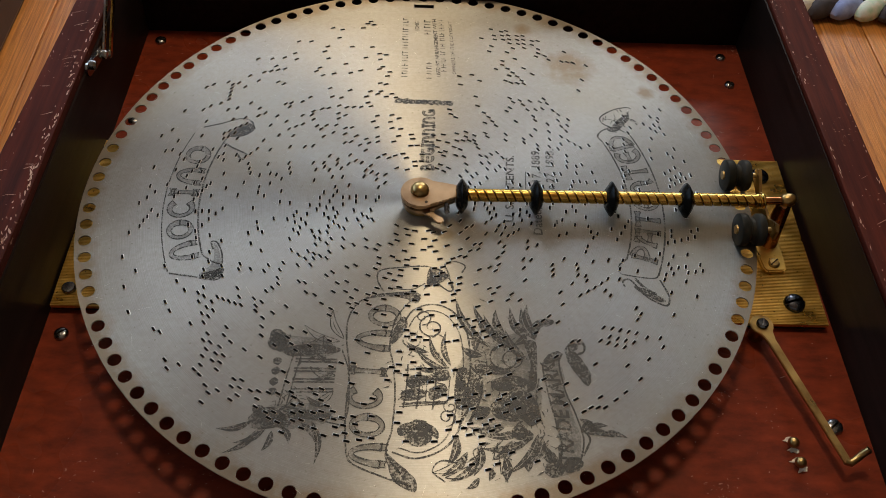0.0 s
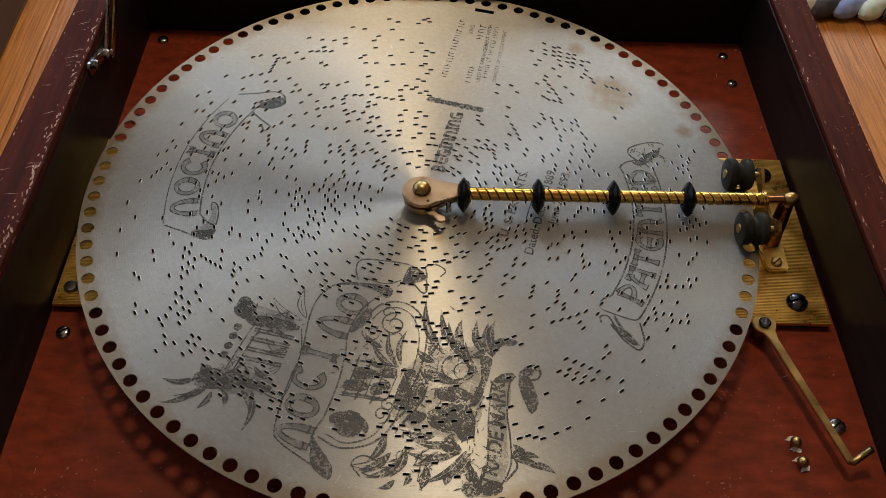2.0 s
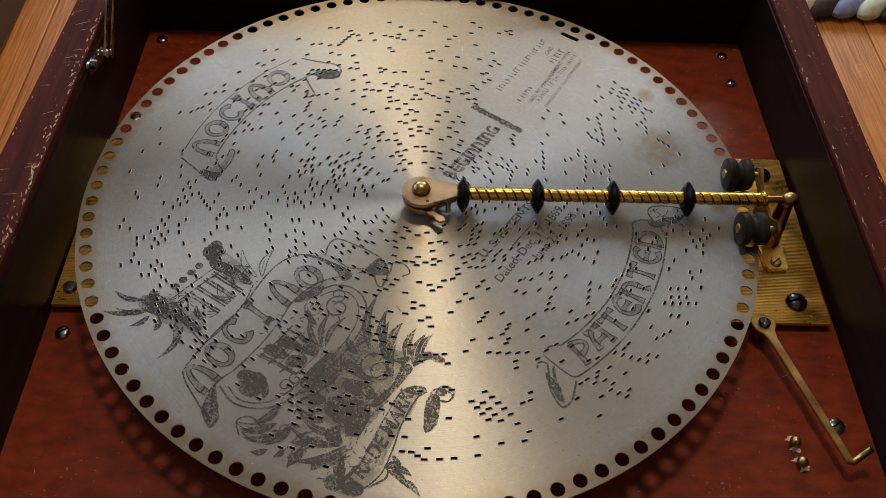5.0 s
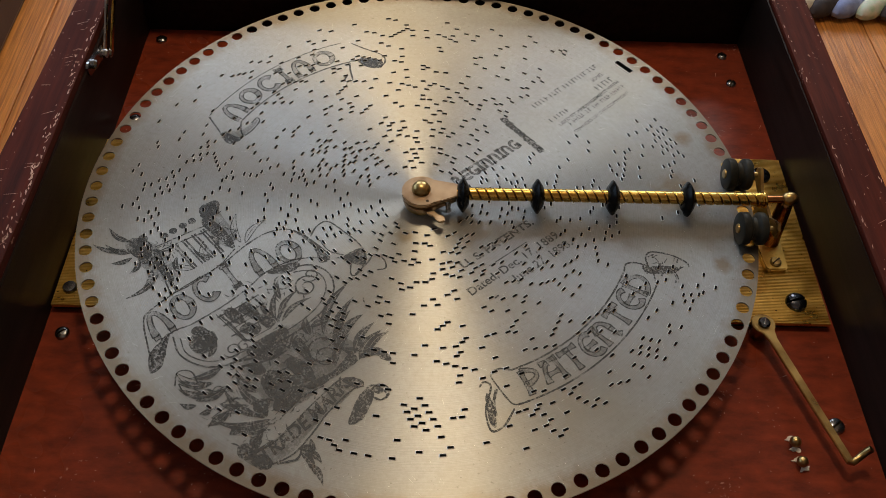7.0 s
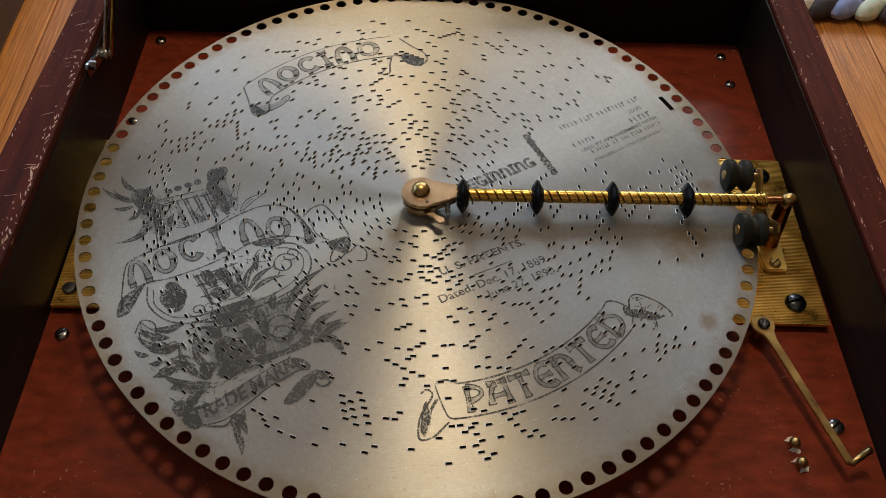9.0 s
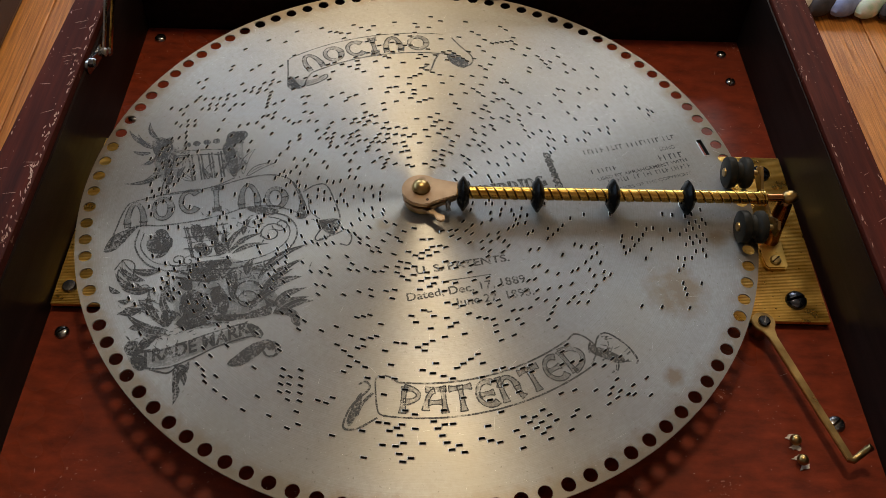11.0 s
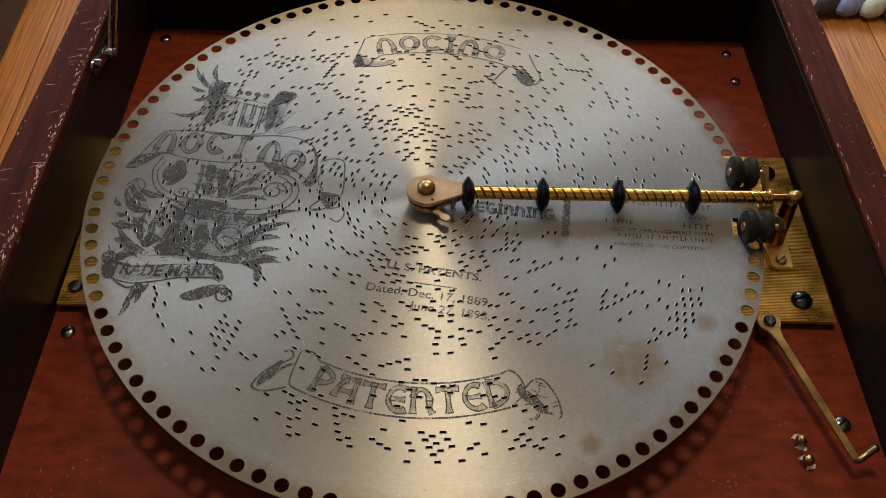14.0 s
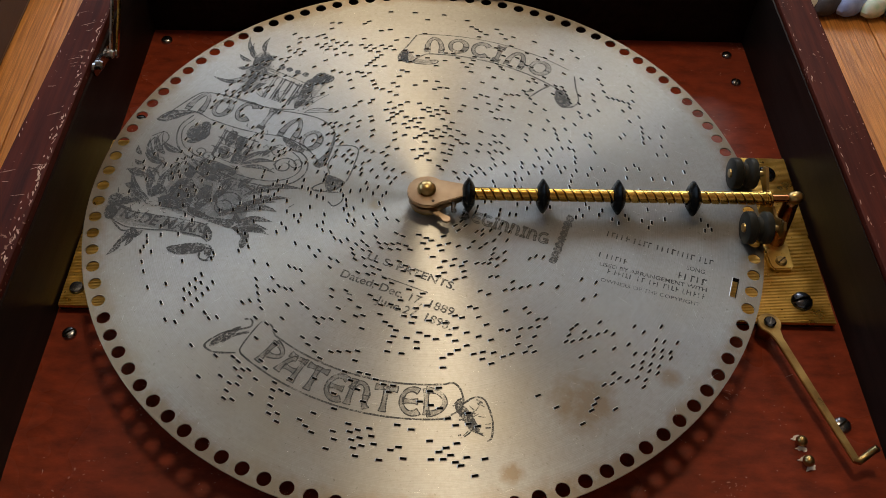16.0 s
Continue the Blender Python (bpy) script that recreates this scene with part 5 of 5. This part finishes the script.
# end of the bar: collar, knob, post and foot
for x, r in ((0.1962, 0.0047), (0.1990, 0.0050)):
    part("collar", lathe([(0.0030, -0.0007), (r - 0.0004, -0.0007), (r, 0.0), (r - 0.0004, 0.0007), (0.0030, 0.0007)], Matrix.Translation((x, BAR_Y, BAR_Z - 0.0005)) @ Matrix.Rotation(radians(9), 4, "Z") @ ALONG_X, 28), MAT_BRASS, arm, smooth=True)
part("end_rod", tube([(0.1990, BAR_Y, BAR_Z), (0.2150, BAR_Y, BAR_Z + 0.0006)], 0.0023, 16), MAT_COPPER, arm, smooth=True)
part("post", lathe([(0.0056, 0.0), (0.0053, 0.003), (0.0044, 0.030), (0.0042, 0.0325), (0.0030, 0.0338), (0.0, 0.0342)], Matrix.Translation((0.2128, -0.0080, -0.0165)) @ Matrix.Rotation(radians(-6), 4, "X"), 28), MAT_COPPER, arm, "reddish bronze tapered post", True)
part("knob", lathe([(0.0, -0.0046), (0.0024, -0.0042), (0.0036, -0.0028), (0.0041, 0.0), (0.0036, 0.0026), (0.0022, 0.0043), (0.0, 0.0049)], Matrix.Translation((0.2140, BAR_Y - 0.0002, BAR_Z + 0.0012)) @ Matrix.Rotation(radians(10), 4, "Z") @ ALONG_X, 28), MAT_OLD_BRASS, arm, "rounded brass knob", True)
foot = []
for x, y in ((0.2030, 0.0060), (0.2030, -0.0080), (0.2052, -0.0282), (0.2068, -0.0304), (0.2176, -0.0300), (0.2192, -0.0278), (0.2200, 0.0060)):
    foot.append((x, y))
part("foot_plate", prism(foot, PLATE - 0.0005, PLATE + 0.0030, 0.0008), MAT_GOLD, arm, "brass foot plate")
fs = lathe([(0.0034, 0.0), (0.0034, 0.0010), (0.0026, 0.0018), (0.0, 0.0021)], Matrix.Translation((0.2121, -0.0248, PLATE + 0.0030)), 24)
part("foot_screw", fs, MAT_OLD_BRASS, arm, "slotted brass screw", True)
# dark bar laid over the head for the shade in its slot
fslot = box(-0.0030, -0.0004, 0.0012, 0.0030, 0.0004, 0.00225)
fslot.transform(Matrix.Translation((0.2121, -0.0248, PLATE + 0.0030)) @ Matrix.Rotation(radians(40), 4, "Z"))
part("foot_slot_shade", fslot, MAT_RECESS_SHADE, arm)
# grooved guide wheels that bear on the disc's rim
GROOVE = [(0.0014, -0.0075), (0.0084, -0.0075), (0.0092, -0.0070), (0.0094, -0.0064), (0.0094, -0.0030), (0.0090, -0.0024), (0.0068, -0.0010), (0.0065, 0.0002), (0.0068, 0.0014), (0.0091, 0.0028), (0.0094, 0.0034), (0.0094, 0.0062), (0.0088, 0.0070), (0.0014, 0.0070)]
for x, y in ((0.1886, 0.0168), (0.1875, -0.0256)):
    w = part("guide_wheel", lathe(GROOVE, Matrix.Translation((x, y, 0.0164)) @ ALONG_X, 40), MAT_EBONITE, arm, "grooved dark grey guide wheel", True)
    part("axle", lathe([(0.0, -0.0085), (0.0026, -0.0083), (0.0028, -0.0074), (0.0016, -0.0073), (0.0016, 0.0120), (0.0, 0.0120)], Matrix.Translation((x, y, 0.0164)) @ ALONG_X, 20), MAT_OLD_BRASS, w, smooth=True)
yoke = []
for y, z in ((-0.0290, 0.0120), (-0.0290, 0.0185), (-0.0255, 0.0215), (-0.0215, 0.0190), (-0.0150, 0.0140), (0.0060, 0.0140), (0.0130, 0.0190), (0.0172, 0.0215), (0.0208, 0.0185), (0.0208, 0.0120), (0.0060, 0.0080), (0.0030, PLATE + 0.004), (-0.0100, PLATE + 0.004), (-0.0130, 0.0080)):
    yoke.append((y, z))
yk = prism(yoke, 0.0, 0.0018, 0.0003)
yk.transform(Matrix(((0, 0, 1, 0.2012), (1, 0, 0, 0), (0, 1, 0, 0), (0, 0, 0, 1))))
part("yoke", yk, MAT_OLD_BRASS, arm, "upright brass yoke plate")

# small grey stop at the left end of the bedplate
stop = thing("stop_stud", "low round grey steel stud on the gilt bedplate beneath the rim", "metal stud")
part("head", lathe([(0.0040, PLATE - 0.0004), (0.0040, PLATE + 0.0014), (0.0034, PLATE + 0.0022), (0.0, PLATE + 0.0025)], Matrix.Translation((-0.1985, -0.0490, 0)), 20), MAT_STEEL, stop, smooth=True)

# ---- folding lid stay on the inner side of the case ----
stay = thing("lid_stay", "folding metal lid stay screwed to the dark inner side", "lid stay")
def bar_between(a, b, w, t, x):
    a, b = Vector((x, *a)), Vector((x, *b))
    d = (b - a).normalized()
    n = Vector((1, 0, 0)).cross(d)
    bm = bmesh.new()
    out = []
    for k in range(9):
        q = radians(90 + 180 * k / 8)
        out.append(a + d * (w / 2 * math.cos(q)) + n * (w / 2 * math.sin(q)))
    for k in range(9):
        q = radians(-90 + 180 * k / 8)
        out.append(b + d * (w / 2 * math.cos(q)) + n * (w / 2 * math.sin(q)))
    f = bm.faces.new([bm.verts.new(p) for p in out])
    up = bmesh.ops.extrude_face_region(bm, geom=[f])
    bmesh.ops.translate(bm, verts=[v for v in up["geom"] if isinstance(v, bmesh.types.BMVert)], vec=(t, 0, 0))
    bmesh.ops.recalc_face_normals(bm, faces=bm.faces[:])
    return bm


part("wall_plate", bar_between((0.0790, 0.0330), (0.1040, 0.0262), 0.0085, 0.0016, -0.2048), MAT_STEEL, stay)
part("strip", bar_between((0.1010, 0.0265), (0.2090, 0.1052), 0.0034, 0.0012, -0.2018), MAT_STEEL, stay, "bright steel strip")
part("strip", bar_between((0.1080, 0.0215), (0.2180, 0.0960), 0.0036, 0.0012, -0.2004), MAT_BRASS, stay, "brass strip")
part("strip", bar_between((0.0815, 0.0345), (0.1020, 0.0268), 0.0050, 0.0012, -0.2032), MAT_STEEL, stay, "steel link")
for y, z in ((0.0815, 0.0345), (0.1015, 0.0265), (0.1080, 0.0216)):
    part("rivet", lathe([(0.0030, 0.0), (0.0030, 0.0028), (0.0020, 0.0040), (0.0, 0.0043)], Matrix.Translation((-0.2032, y, z)) @ ALONG_X, 16), MAT_STEEL, stay, smooth=True)

# ---- braided rug behind the case ----
def cloth(name, a, b):
    m = metal(name, a, b, (0.8, 0.95), 260, 0.6, 0.0)
    return m


RUG_MATS = [cloth("rug_blue", (0.30, 0.36, 0.62), (0.20, 0.25, 0.48)), cloth("rug_dark", (0.06, 0.05, 0.06), (0.035, 0.03, 0.035)), cloth("rug_green", (0.42, 0.60, 0.46), (0.70, 0.70, 0.62)), cloth("rug_pale", (0.78, 0.74, 0.66), (0.55, 0.50, 0.46))]
rug = thing("braided_rug", "braided rag rug of blue, dark and pale strips on floor", "rug")
lobes = []
for mat in RUG_MATS:
    bm = bmesh.new()
    bmesh.ops.create_uvsphere(bm, u_segments=12, v_segments=8, radius=1.0)
    for v in bm.verts:
        v.co += 0.10 * noise.noise_vector(v.co * 2.6)
        v.co.x += 0.55 * v.co.y
    bm.transform(Matrix.Diagonal((0.019, 0.013, 0.011, 1)))
    lobes.append(mesh_of("braid_strip", bm, mat))
order = (3, 1, 0, 2, 1, 0, 3, 1, 2, 0, 1)
for row in range(6):
    for k in range(26):
        ob = new("braid_strip", lobes[order[(k + 4 * row) % len(order)]])
        ob.parent = rug
        ob.matrix_basis = Matrix.Translation((0.385 + k * 0.0245, 0.402 + row * 0.026 + 0.002 * math.sin(k), FLOOR_Z + 0.0105)) @ Matrix.Rotation(radians((-1) ** row * 12), 4, "Z")

# ---- dark wooden chest standing on the floor beside the case ----
chest = thing("wooden_chest", "dark brown wooden chest with a moulded plinth on the floor", "chest")
part("body", box(-0.80, -0.25, FLOOR_Z + 0.05, -0.397, 0.95, -0.02, 0.004), MAT_CHEST, chest)
part("plinth", box(-0.81, -0.26, FLOOR_Z, -0.386, 0.96, FLOOR_Z + 0.05, 0.006), MAT_CHEST, chest)


def motions():
    """The disc turns clockwise as seen from above, about 6.8 degrees a second."""
    turn = [
        (0.0, 0.0), (0.5, 3.43), (1.0, 6.80), (1.5, 10.05), (2.0, 13.25), (2.5, 16.53), (3.0, 19.89), (3.5, 23.28), (4.0, 26.65),
        (5.25, 35.75), (6.5, 44.80), (7.0, 48.10), (7.5, 51.32), (8.0, 54.60), (8.5, 57.90), (9.0, 61.30), (10.25, 70.15), (11.5, 78.98),
        (12.0, 82.40), (12.5, 85.70), (13.0, 89.08), (13.5, 92.48), (14.0, 95.90), (14.5, 99.30), (15.0, 102.70), (15.5, 106.16), (16.0, 109.64)]
    walk(music_disc, [(t, DISC_POSE @ pose(0, 0, 0, 0, 0, -a)) for t, a in turn])


motions()
